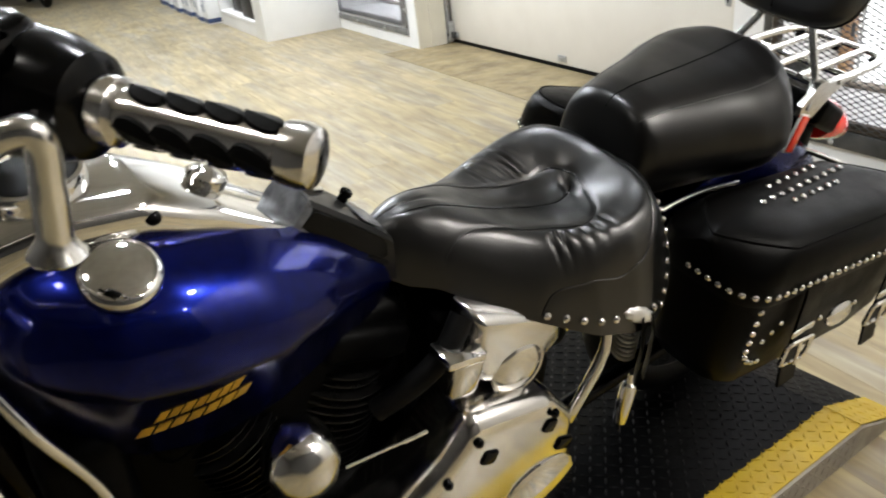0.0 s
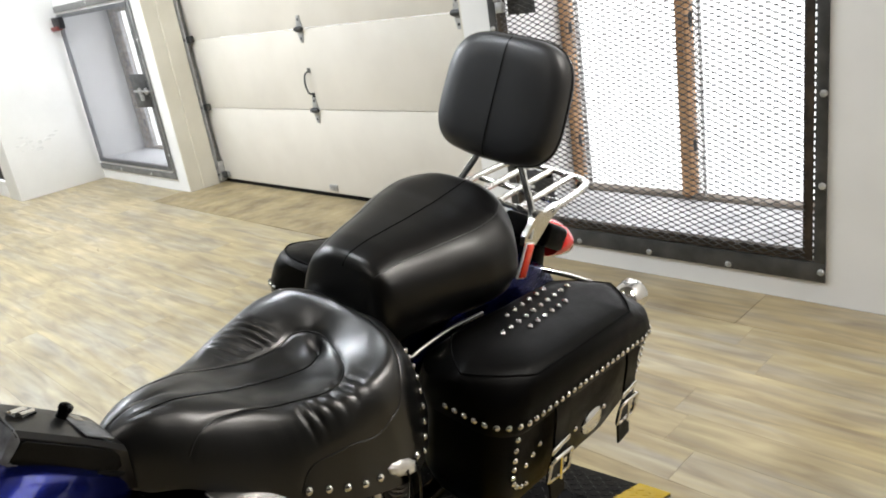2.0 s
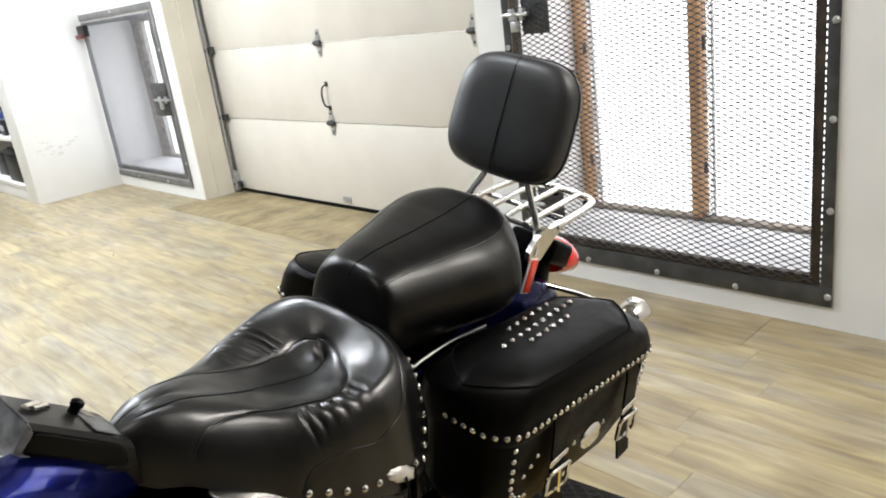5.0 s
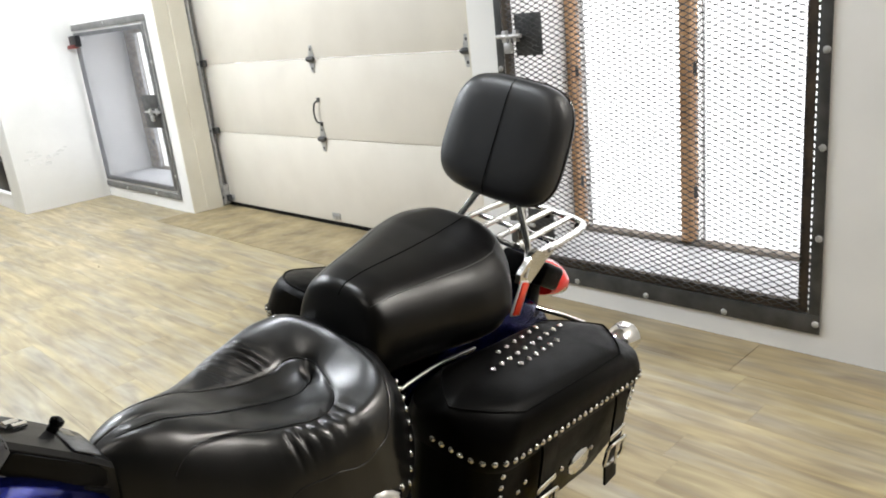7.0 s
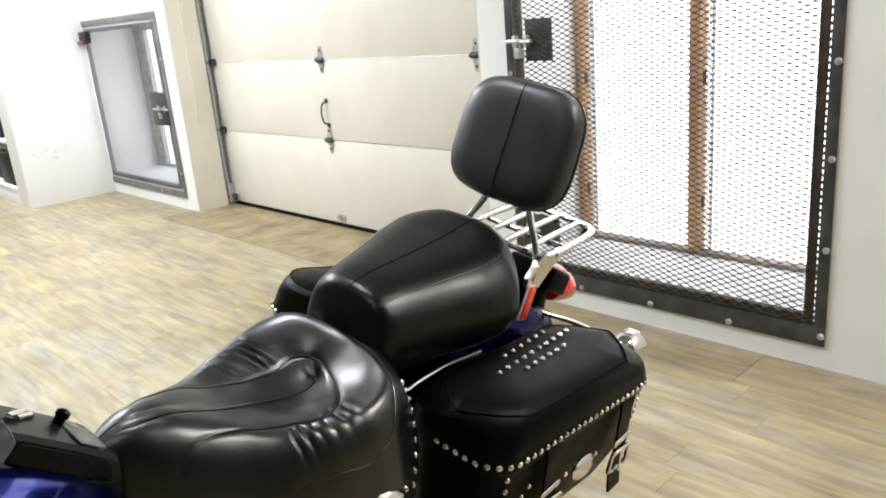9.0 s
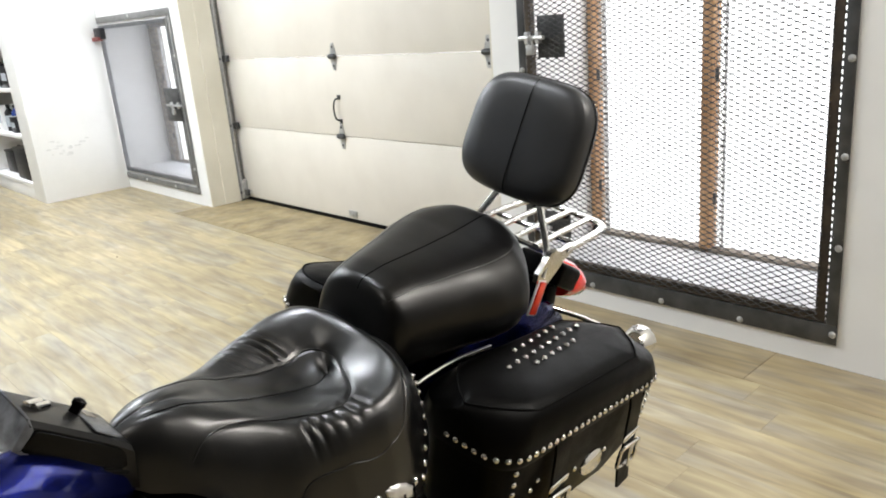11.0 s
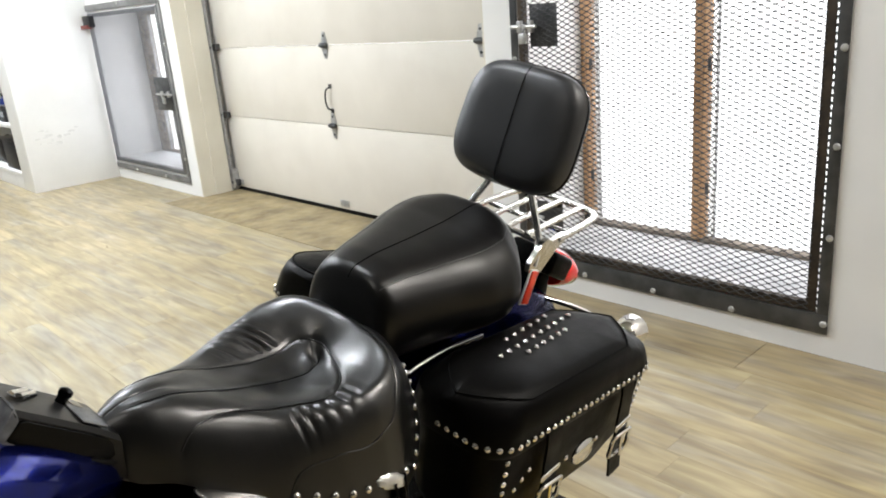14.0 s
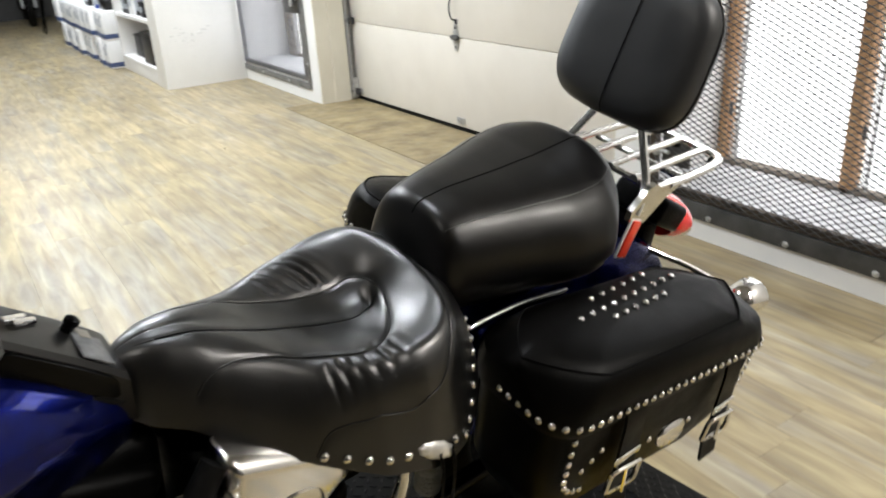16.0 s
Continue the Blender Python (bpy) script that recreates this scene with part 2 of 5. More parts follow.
VINYL = wood_floor("vinyl_plank", (0.465, 0.388, 0.218), (0.225, 0.173, 0.094), (0.31, 0.46))
# the same plank, browner, with the shade at the wall's foot put into it
EDGE_VINYL = wood_floor("shaded_vinyl_plank", (0.41, 0.325, 0.175), (0.195, 0.145, 0.074), (0.35, 0.5))
PATCH = surface("worn_threshold_board", (0.15, 0.115, 0.062), (0.33, 0.262, 0.145), (0.45, 0.7), 5, 0.2, 40, detail=9)
SKY_GLOW = glow("bright_daylight", (0.965, 0.975, 1.0), 1.8)

# ---- mesh helpers ----


def finish(name, bm, mat, parent=None, label="", smooth=True):
    me = bpy.data.meshes.new(name)
    bmesh.ops.recalc_face_normals(bm, faces=bm.faces)
    bm.to_mesh(me)
    bm.free()
    me.materials.append(mat)
    if smooth:
        me.polygons.foreach_set("use_smooth", [True] * len(me.polygons))
        me.set_sharp_from_angle(angle=radians(38))
    ob = new(name, me)
    if parent:
        ob.parent = parent
    if label:
        ob["label"] = label
    return ob


part = finish


def box(bm, c, s, bevel=0.0, m=None, seg=2):
    g = bmesh.ops.create_cube(bm, size=1.0)
    vs = g["verts"]
    bmesh.ops.scale(bm, vec=s, verts=vs)
    if bevel:
        es = list({e for v in vs for e in v.link_edges})
        r = bmesh.ops.bevel(bm, geom=es, offset=bevel, segments=seg, affect="EDGES", profile=0.5)
        vs = list({v for f in r["faces"] for v in f.verts} | {v for v in vs if v.is_valid})
    bmesh.ops.transform(bm, matrix=Matrix.Translation(c) @ (m or Matrix()), verts=vs)
    return vs


def span(bm, lo, hi, bevel=0.0):
    c = [(a + b) / 2 for a, b in zip(lo, hi)]
    return box(bm, c, [abs(b - a) for a, b in zip(lo, hi)], bevel)


def loft(bm, rings, closed=True, caps=True):
    rows = [[bm.verts.new(p) for p in ring] for ring in rings]
    n = len(rows[0])
    for a, b in zip(rows, rows[1:]):
        for i in range(n if closed else n - 1):
            bm.faces.new((a[i], a[(i + 1) % n], b[(i + 1) % n], b[i]))
    if caps and closed:
        bm.faces.new(rows[0][::-1])
        bm.faces.new(rows[-1])
    return rows


def bezier(pts, n=8):
    """A smooth line through the points (Catmull-Rom)."""
    p = [Vector(a) for a in pts]
    p = [2 * p[0] - p[1]] + p + [2 * p[-1] - p[-2]]
    out = []
    for i in range(1, len(p) - 2):
        for k in range(n):
            t = k / n
            out.append(0.5 * (2 * p[i] + (p[i + 1] - p[i - 1]) * t + (2 * p[i - 1] - 5 * p[i] + 4 * p[i + 1] - p[i + 2]) * t * t
                              + (3 * p[i] - p[i - 1] - 3 * p[i + 1] + p[i + 2]) * t ** 3))
    return out + [p[-2]]


def tube(bm, pts, r, n=10, flat=1.0):
    """A round bar along a line; r one radius or one for each point."""
    pts = [Vector(p) for p in pts]
    rings = []
    side = None
    for i, p in enumerate(pts):
        d = (pts[min(i + 1, len(pts) - 1)] - pts[max(i - 1, 0)]).normalized()
        if side is None:
            side = d.orthogonal().normalized()
        side = (side - d * side.dot(d)).normalized()
        up = d.cross(side)
        rr = r[i] if isinstance(r, (list, tuple)) else r
        rings.append([p + rr * (side * math.cos(2 * math.pi * k / n) + up * flat * math.sin(2 * math.pi * k / n)) for k in range(n)])
    loft(bm, rings)


def lathe(bm, profile, m=None, n=24):
    """Profile of (radius, height) turned about local z."""
    m = m or Matrix()
    loft(bm, [[m @ Vector((max(r, 1e-4) * math.cos(2 * math.pi * k / n), max(r, 1e-4) * math.sin(2 * math.pi * k / n), h)) for k in range(n)] for r, h in profile])


def toward(p, d):
    """A pose at p whose z axis points along d."""
    return Matrix.Translation(p) @ Vector(d).to_track_quat("Z", "Y").to_matrix().to_4x4()


def interp(x, table):
    if x <= table[0][0]:
        return table[0][1]
    for (a, u), (b, v) in zip(table, table[1:]):
        if x <= b:
            t = (x - a) / (b - a)
            return u + (v - u) * t
    return table[-1][1]


def smooth(x, table, w=0.025):
    """interp, softened over a width."""
    return sum(interp(x + k * w, table) * g for k, g in ((-1.5, .12), (-.75, .22), (0, .32), (.75, .22), (1.5, .12)))


def step(a, b, x):
    t = min(max((x - a) / (b - a), 0), 1)
    return t * t * (3 - 2 * t)


def thing(name, label, category, m=None, group="", kind=""):
    ob = new(name)
    ob.empty_display_size = 0.1
    ob.matrix_world = m or Matrix()
    return tagged(ob, label, category, group, kind)


# ---- room ----


def wall_box(name, pieces, mat=WALL, label="", bevel=0.0):
    bm = bmesh.new()
    for lo, hi in pieces:
        span(bm, lo, hi, bevel)
    return tagged(finish(name, bm, mat, smooth=False), label, "wall", kind="structure")


X0, X1, Y0, Y1, H = -2.5, OUT_X, -3.3, 17.0, 3.3
GATE = (0.917, 2.285, 0.18, 2.45)
WIN = (5.885, 7.366, 0.16, 1.49)
wall_box("wall_east", [
    ((WALL_X, Y0, 0), (OUT_X, GATE[0], H)),
    ((WALL_X, GATE[0], 0), (OUT_X, GATE[1], GATE[2])),
    ((WALL_X, GATE[0], GATE[3]), (OUT_X, GATE[1], H)),
    ((WALL_X, GATE[1], 0), (OUT_X, 2.50, H)),
    ((WALL_X, 2.50, 2.45), (OUT_X, 5.70, H)),
    ((WALL_X, 5.70, 0), (OUT_X, WIN[0], H)),
    ((WALL_X, WIN[0], 0), (OUT_X, WIN[1], WIN[2])),
    ((WALL_X, WIN[0], WIN[3]), (OUT_X, WIN[1], H)),
    ((WALL_X, WIN[1], 0), (OUT_X, Y1, H)),
], label="white painted wall with a garage door and two barred openings")
# walls added to close the room, kept dark so the motorcycle reflects little light
wall_box("wall_west", [((X0 - 0.2, Y0, 0), (X0, Y1, H))], DARK_WALL, "plain dark grey wall added to close the room")
wall_box("wall_south", [((X0, Y0 - 0.2, 0), (OUT_X, Y0, H))], DARK_WALL, "plain dark grey wall added to close the room")
wall_box("wall_north", [((X0, Y1, 0), (OUT_X, Y1 + 0.2, H))], DARK_WALL, "plain dark grey wall added to close the room")
bm = bmesh.new()
span(bm, (X0, Y0, H), (OUT_X, Y1, H + 0.15))
tagged(finish("ceiling", bm, CEIL, smooth=False), "pale grey boarded ceiling", "ceiling", kind="structure")

LAMP_GLOW = glow("lamp_cover", (1.0, 0.97, 0.93), 14.0)


def ceiling_lamp(x, y, watts, colour=(0.89, 0.945, 1.0)):
    """A round flush lamp under the ceiling."""
    t = thing("ceiling_light", "round white flush ceiling light with a frosted cover", "ceiling light", pose(x, y, H - 0.06), "round lights under the ceiling")
    bm = bmesh.new()
    lathe(bm, [(0.15, 0.06), (0.16, 0.05), (0.16, 0.0), (0.14, -0.005)], n=24)
    part("housing", bm, PLASTIC_WHT, t)
    bm = bmesh.new()
    lathe(bm, [(0.135, -0.002), (0.12, -0.018), (0.07, -0.026), (0.001, -0.028)], n=24)
    part("diffuser", bm, LAMP_GLOW, t)
    d = bpy.data.lights.new("ceiling_lamp", "AREA")
    d.shape, d.size, d.energy, d.color = "DISK", 0.26, watts, colour
    new("ceiling_lamp", d).matrix_world = pose(x, y, H - 0.10)
    return t


for lx, ly, watts in ((1.25, 4.7, 86), (0.9, 1.7, 34), (0.55, 4.6, 62), (1.6, 6.6, 58), (1.4, 9.0, 76), (1.2, 12.0, 84), (-0.25, 4.5, 54), (-0.6, 7.2, 56), (-0.7, 10.2, 76),
                      (-0.8, 0.5, 8), (2.3, -0.9, 88), (2.4, -2.7, 30)):
    ceiling_lamp(lx, ly, watts, (1.0, 0.955, 0.89) if ly < 1 else (0.89, 0.945, 1.0))


# bright day outside
bm = bmesh.new()
span(bm, (4.6, -6, -3.0), (4.65, 16, 6))
tagged(finish("backdrop", bm, SKY_GLOW, smooth=False), "bright white daylight outside the openings", "backdrop", kind="structure")
bm = bmesh.new()
span(bm, (OUT_X, -6, -3.1), (4.6, 17, -3.0))
tagged(finish("ground", bm, CONCRETE, smooth=False), "grey concrete ground outside", "ground", kind="structure")


# lining boards of the garage opening, a cream tone darker than the wall
for y0, y1, ys in ((5.688, 5.700, 5.676), (2.50, 2.512, 2.512)):
    bm = bmesh.new()
    span(bm, (WALL_X + .001, y0, 0), (DOOR_X - .06, y1, 2.45), .002)
    tagged(finish("trim", bm, JAMB_CREAM, smooth=False), "cream lining board of the garage opening", "trim", kind="structure")
    bm = bmesh.new()
    span(bm, (DOOR_X - .20, ys, 0), (DOOR_X - .062, ys + .012, 2.45), .002)
    tagged(finish("trim", bm, JAMB_CREAM, smooth=False), "cream stop board of the garage opening", "trim", kind="structure")

# ---- garage door ----
DY0, DY1 = 2.53, 5.74
ZS = (0.03, 0.610, 1.135, 1.66, 2.185, 2.44)
garage_door = thing("garage_door", "closed cream sectional garage door with plain flat panels", "garage door")
for z0, z1 in zip(ZS, ZS[1:]):
    bm = bmesh.new()
    span(bm, (DOOR_X, DY0, z0 + 0.002), (DOOR_X + 0.045, DY1, z1 - 0.002), 0.003)
    part("panel", bm, DOOR, garage_door)
bm = bmesh.new()
span(bm, (DOOR_X + 0.002, DY0, 0.003), (DOOR_X + 0.04, DY1, 0.031), 0.004)
part("bottom_seal", bm, RUBBER, garage_door, "black rubber bottom seal")


def door_hinge(y, z):
    """A galvanised hinge plate with a knuckle, on the door's inside."""
    x0 = DOOR_X - 0.001
    bm = bmesh.new()
    pts = [(-0.034, 0.0), (-0.013, 0.085), (0.013, 0.085), (0.034, 0.0), (0.013, -0.085), (-0.013, -0.085)]
    loft(bm, [[(x0, y + a, z + b) for a, b in pts], [(x0 - 0.005, y + a, z + b) for a, b in pts]])
    h = part("hinge", bm, GALV, garage_door, "galvanised steel hinge over a panel joint")
    bm = bmesh.new()
    tube(bm, [(x0 - 0.014, y - 0.036, z), (x0 - 0.014, y + 0.036, z)], 0.013, 10)
    box(bm, (x0 - 0.012, y, z), (0.022, 0.05, 0.034), 0.004)
    part("knuckle", bm, STEEL, h)
    for s in (-0.06, 0.06):
        bm = bmesh.new()
        lathe(bm, [(0.0085, 0), (0.0085, 0.003), (0.003, 0.006)], toward((x0 - 0.005, y, z + s), (-1, 0, 0)), 8)
        part("bolt", bm, STEEL, h)


for yy in (DY1 - 0.03, 4.22, DY0 + 0.285):
    for z in ZS[1:4]:
        door_hinge(yy, z)
for yy in (4.20, 2.8, 5.62):
    bm = bmesh.new()
    box(bm, (DOOR_X - 0.005, yy, 0.072), (0.008, 0.09, 0.045), 0.003)
    for s in (-0.028, 0, 0.028):
        lathe(bm, [(0.007, 0), (0.006, 0.006)], toward((DOOR_X - 0.009, yy + s, 0.076), (-1, 0, 0)), 8)
    part("foot_bracket", bm, GALV, garage_door)
bm = bmesh.new()
hy, hz = 4.215, 0.79
tube(bm, bezier([(DOOR_X - .004, hy, hz - 0.075), (DOOR_X - .03, hy + 0.012, hz - 0.06), (DOOR_X - .038, hy + 0.02, hz), (DOOR_X - .03, hy + 0.012, hz + 0.06), (DOOR_X - .004, hy, hz + 0.075)]), 0.006, 8)
for s in (-0.08, 0.08):
    box(bm, (DOOR_X - 0.004, hy, hz + s), (0.006, 0.03, 0.03), 0.002)
part("lift_handle", bm, STEEL, garage_door, "black steel lift handle")
for ty, side in ((5.70, -1), (2.545, 1)):
    bm = bmesh.new()
    prof = [(0, 0), (0.045, 0), (0.045, 0.02), (0.042, 0.02), (0.042, 0.003), (0.003, 0.003), (0.003, 0.05), (0, 0.05)]
    loft(bm, [[(DOOR_X - .05 + a, ty + side * b_, z) for a, b_ in prof] for z in (0.10, 2.4)])
    rail = part("track", bm, GALV, garage_door, "galvanised vertical door track")
    bm = bmesh.new()
    box(bm, (DOOR_X - .025, ty + side * 0.03, 0.10), (0.05, 0.05, 0.16), 0.004)
    box(bm, (DOOR_X - .04, ty + side * 0.005, 0.052), (0.07, 0.012, 0.10), 0.003)
    part("track_foot", bm, GALV, rail)
    for z in (0.07, 0.62, 1.145):
        bm = bmesh.new()
        tube(bm, [(DOOR_X - .03, ty - side * 0.045, z), (DOOR_X - .03, ty + side * 0.06, z)], 0.009, 8)
        lathe(bm, [(0.023, -0.011), (0.023, 0.011)], toward((DOOR_X - .03, ty + side * 0.026, z), (0, 1, 0)), 14)
        box(bm, (DOOR_X - .022, ty + side * .07, z), (.03, .05, .05), .004)
        part("roller", bm, STEEL, rail)


# ---- steel mesh gates ----
def expanded_mesh(bm, y0, y1, z0, z1, x, long=0.05, short=0.023, w=0.0013, t=0.0015, knot=0.0):
    """Diamond mesh of crossing strands, clipped to a rectangle; knot: length of the thick bonds where strands meet."""
    k = short / long
    n = int(((z1 - z0) + k * (y1 - y0)) / short) + 2
    verts, faces = [], []

    def bar(p, q, h):
        i = len(verts)
        for y, z in (p, q):
            verts.extend([(xx - t, y, z - h), (xx + t, y, z - h), (xx + t, y, z + h), (xx - t, y, z + h)])
        for j in range(4):
            faces.append((i + j, i + (j + 1) % 4, i + 4 + (j + 1) % 4, i + 4 + j))
        faces.append((i + 3, i + 2, i + 1, i))
        faces.append((i + 4, i + 5, i + 6, i + 7))

    for sgn in (1, -1):
        xx = x + sgn * t * 0.5
        for i in range(n):
            u = (z0 - k * (y1 - y0) + i * short) if sgn > 0 else (z0 + i * short)
            v = u + sgn * k * (y1 - y0)
            s0, s1 = 0.0, 1.0
            for lim, lower in ((z0, True), (z1, False)):
                tt = (lim - u) / (v - u)
                if (v > u) == lower:
                    s0 = max(s0, tt)
                else:
                    s1 = min(s1, tt)
            if s1 - s0 > 1e-4:
                bar((y0 + (y1 - y0) * s0, u + (v - u) * s0), (y0 + (y1 - y0) * s1, u + (v - u) * s1), w)
    if knot:
        # the bonds, where a rising and a falling strand cross
        xx = x
        rise = k * (y1 - y0)
        for i in range(n):
            for j in range(n):
                d = (z0 + j * short) - (z0 - rise + i * short)
                y = y0 + d / (2 * k)
                z = z0 - rise + i * short + k * (y - y0)
                if y0 + knot < y < y1 - knot and z0 + 0.004 < z < z1 - 0.004:
                    bar((y - knot / 2, z - 0.0008), (y + knot / 2, z + 0.0008), w * 2.0)
    add = bpy.data.meshes.new("strands")
    add.from_pydata(verts, [], faces)
    bm.from_mesh(add)
    bpy.data.meshes.remove(add)


def mesh_gate(name, label, y0, y1, z0, z1, bolts, plate, bar_z, latch, mesh_mat=MESH, strand=0.0015, knot=0.014, band=0.075, gap=0.005, bar=0.040, steel=STEEL, angle=RUST, low_plate=None):
    """A flat bolted outer frame, and within a slit of daylight a leaf of angle steel with mesh."""
    g = thing(name, label, "mesh gate")
    fx = WALL_X - 0.006
    for lo, hi in (((fx - 0.006, y0, z0), (fx, y1, z0 + band)), ((fx - 0.006, y0, z1 - band), (fx, y1, z1)),
                   ((fx - 0.006, y0, z0 + band), (fx, y0 + bar, z1 - band)), ((fx - 0.006, y1 - bar, z0 + band), (fx, y1, z1 - band))):
        bm = bmesh.new()
        span(bm, lo, hi, 0.0015)
        part("outer_frame", bm, steel, g)
    a, b, c, d = y0 + bar + gap, y1 - bar - gap, z0 + band + gap, z1 - band - gap
    w = 0.034
    for lo, hi, leg_lo, leg_hi in (((a, c), (a + w, d), (a + w - .005, c), (a + w, d)), ((b - w, c), (b, d), (b - w, c), (b - w + .005, d)),
                                   ((a + w, c), (b - w, c + w), (a + w, c + w - .005), (b - w, c + w)), ((a + w, d - w), (b - w, d), (a + w, d - w), (b - w, d - w + .005))):
        bm = bmesh.new()
        span(bm, (fx - 0.006, *lo), (fx - 0.001, *hi), 0.001)
        span(bm, (fx - 0.001, *leg_lo), (fx + 0.022, *leg_hi), 0.001)
        part("leaf_frame", bm, angle, g, "rusty steel angle frame of the leaf")
    # tabs that tie the leaf to the hinge side, with daylight between them
    k = c + 0.02
    while k < d:
        bm = bmesh.new()
        span(bm, (fx - 0.004, a - gap - .001, k), (fx - 0.001, a + .001, k + 0.011))
        part("tab", bm, STEEL, g)
        k += 0.025
    bm = bmesh.new()
    expanded_mesh(bm, a + w - 0.008, b - w + 0.008, c + 0.006, d - 0.006, fx - 0.009, w=strand, knot=knot)
    part("mesh", bm, mesh_mat, g, "expanded diamond steel mesh")
    for y, z in bolts:
        bm = bmesh.new()
        lathe(bm, [(0.013, 0), (0.013, 0.003), (0.010, 0.008), (0.003, 0.010)], toward((fx - 0.006, y, z), (-1, 0, 0)), 10)
        part("bolt", bm, GALV, g)
    # latch plate, slide bolt and padlock
    py0, py1, pz0, pz1, px = plate
    bm = bmesh.new()
    span(bm, (fx + px, py0, pz0), (fx + px + .004, py1, pz1), 0.001)
    part("lock_plate", bm, STEEL, g, "dark steel latch plate")
    if low_plate:
        bm = bmesh.new()
        span(bm, (fx + px, py0, low_plate[0]), (fx + px + .004, py1, low_plate[1]), 0.001)
        part("lock_plate", bm, STEEL, g, "dark steel latch plate")
        bm = bmesh.new()
        tube(bm, [(fx - .026, latch[0], sum(low_plate) / 2), (fx - .026, latch[1], sum(low_plate) / 2)], .009, 8)
        box(bm, (fx - .018, (latch[0] + latch[1]) / 2, sum(low_plate) / 2), (.024, .022, .05), .003)
        part("slide_bolt", bm, GALV, g, "galvanised slide bolt")
    l0, l1 = latch
    bm = bmesh.new()
    tube(bm, [(fx - 0.026, l0, bar_z), (fx - 0.026, l1, bar_z)], 0.009, 8)
    for k in (0.25, 0.7):
        box(bm, (fx - 0.018, l0 + (l1 - l0) * k, bar_z), (0.024, 0.022, 0.05), 0.003)
    part("slide_bolt", bm, GALV, g, "galvanised slide bolt")
    bm = bmesh.new()
    box(bm, (fx - 0.034, (l0 + l1) / 2, bar_z - 0.05), (0.02, 0.04, 0.045), 0.005)
    tube(bm, bezier([(fx - .034, (l0 + l1) / 2 - .012, bar_z - .03), (fx - .034, (l0 + l1) / 2 - .010, bar_z + .004), (fx - .034, (l0 + l1) / 2 + .010, bar_z + .004), (fx - .034, (l0 + l1) / 2 + .012, bar_z - .03)], 5), .004, 6)
    part("padlock", bm, GALV, g)
    return g


gate = mesh_gate("mesh_gate", "dark steel gate of diamond mesh in a bolted frame", 0.885, 2.325, 0.09, 2.52,
                 [(0.899, 0.13), (0.899, 0.455), (0.899, 0.777), (0.899, 1.10), (0.899, 1.42), (0.899, 1.75), (1.245, 0.107), (1.592, 0.107), (1.945, 0.107), (2.29, 0.107), (2.305, 1.07), (2.305, 0.7)],
                 (2.076, 2.225, 1.121, 1.302, 0.012), 1.21, (2.16, 2.30), low_plate=(0.285, 0.42))
mesh_gate("mesh_gate", "small dark steel gate of diamond mesh with a lock", 5.85, 7.41, 0.095, 1.56,
                       [(5.868, 0.3), (5.868, 1.2), (7.392, 0.3), (7.392, 1.2), (6.3, 0.115), (6.9, 0.115), (6.63, 1.54)],
                       (5.915, 6.185, 0.685, 0.948, -0.012), 0.815, (5.87, 6.13), MESH_FINE, 0.0019, 0.0, band=0.052, gap=0.018, bar=0.045, steel=STEEL_GREY, angle=STEEL_GREY)
red_box = thing("alarm_box", "small black and red box at the gate's upper corner", "alarm box", pose(WALL_X - 0.035, 7.27, 1.42))
bm = bmesh.new()
box(bm, (0, 0, 0), (0.05, 0.16, 0.10), 0.008)
part("housing", bm, PLASTIC_BLK, red_box)
bm = bmesh.new()
box(bm, (-0.02, 0.06, -0.045), (0.05, 0.22, 0.035), 0.008)
part("cover", bm, DULL_RED, red_box, "dull red cover")


# ---- windows behind the gates ----
def window_unit(name, y0, y1, z0, z1, posts, wood):
    w = thing(name, "bright window with timber posts behind the mesh", "window", kind="structure")
    fx = OUT_X - 0.14
    bm = bmesh.new()
    span(bm, (WALL_X + 0.03, y0 + 0.004, z0 + .01), (OUT_X - 0.03, y1 - 0.004, z0 + 0.042), 0.004)
    part("sill", bm, SILL_PAINT, w, "dusty white painted sill")
    for y, wd in posts:
        bm = bmesh.new()
        span(bm, (fx, y - wd / 2, z0 + 0.03), (fx + 0.07, y + wd / 2, z1), 0.004)
        part("post", bm, wood, w, "brown timber post")
        bm = bmesh.new()
        span(bm, (fx + 0.01, y - wd / 2 - 0.057, z0 + 0.03), (fx + 0.03, y - wd / 2 - 0.051, z1), 0.002)
        part("window_frame", bm, GALV, w)
        bm = bmesh.new()
        expanded_mesh(bm, y - wd / 2 - 0.050, y - wd / 2, z0 + 0.05, z1, fx + 0.04, 0.028, 0.030, 0.003, 0.002)
        part("perforated_strip", bm, GALV, w)
        for z in (z0 + .30, z0 + .85, z0 + 1.4):
            if z < z1:
                bm = bmesh.new()
                box(bm, (fx - .002, y - wd / 2 - .024, z), (.010, .016, .055), .003)
                part("hinge", bm, STEEL, w)
    for lo, hi in (((fx, y0, z0 + 0.03), (fx + 0.06, y1, z0 + 0.062)), ((fx, y0, z1 - 0.05), (fx + 0.09, y1, z1))):
        bm = bmesh.new()
        span(bm, lo, hi, 0.004)
        part("rail", bm, WEATHERED, w)
    return w


window_unit("window_1", GATE[0], GATE[1], GATE[2] - 0.03, GATE[3], ((1.652, .052), (2.262, .036)), TIMBER)
window_unit("window_2", WIN[0], WIN[1], WIN[2] - 0.03, WIN[3], ((7.29, .14),), WEATHERED)

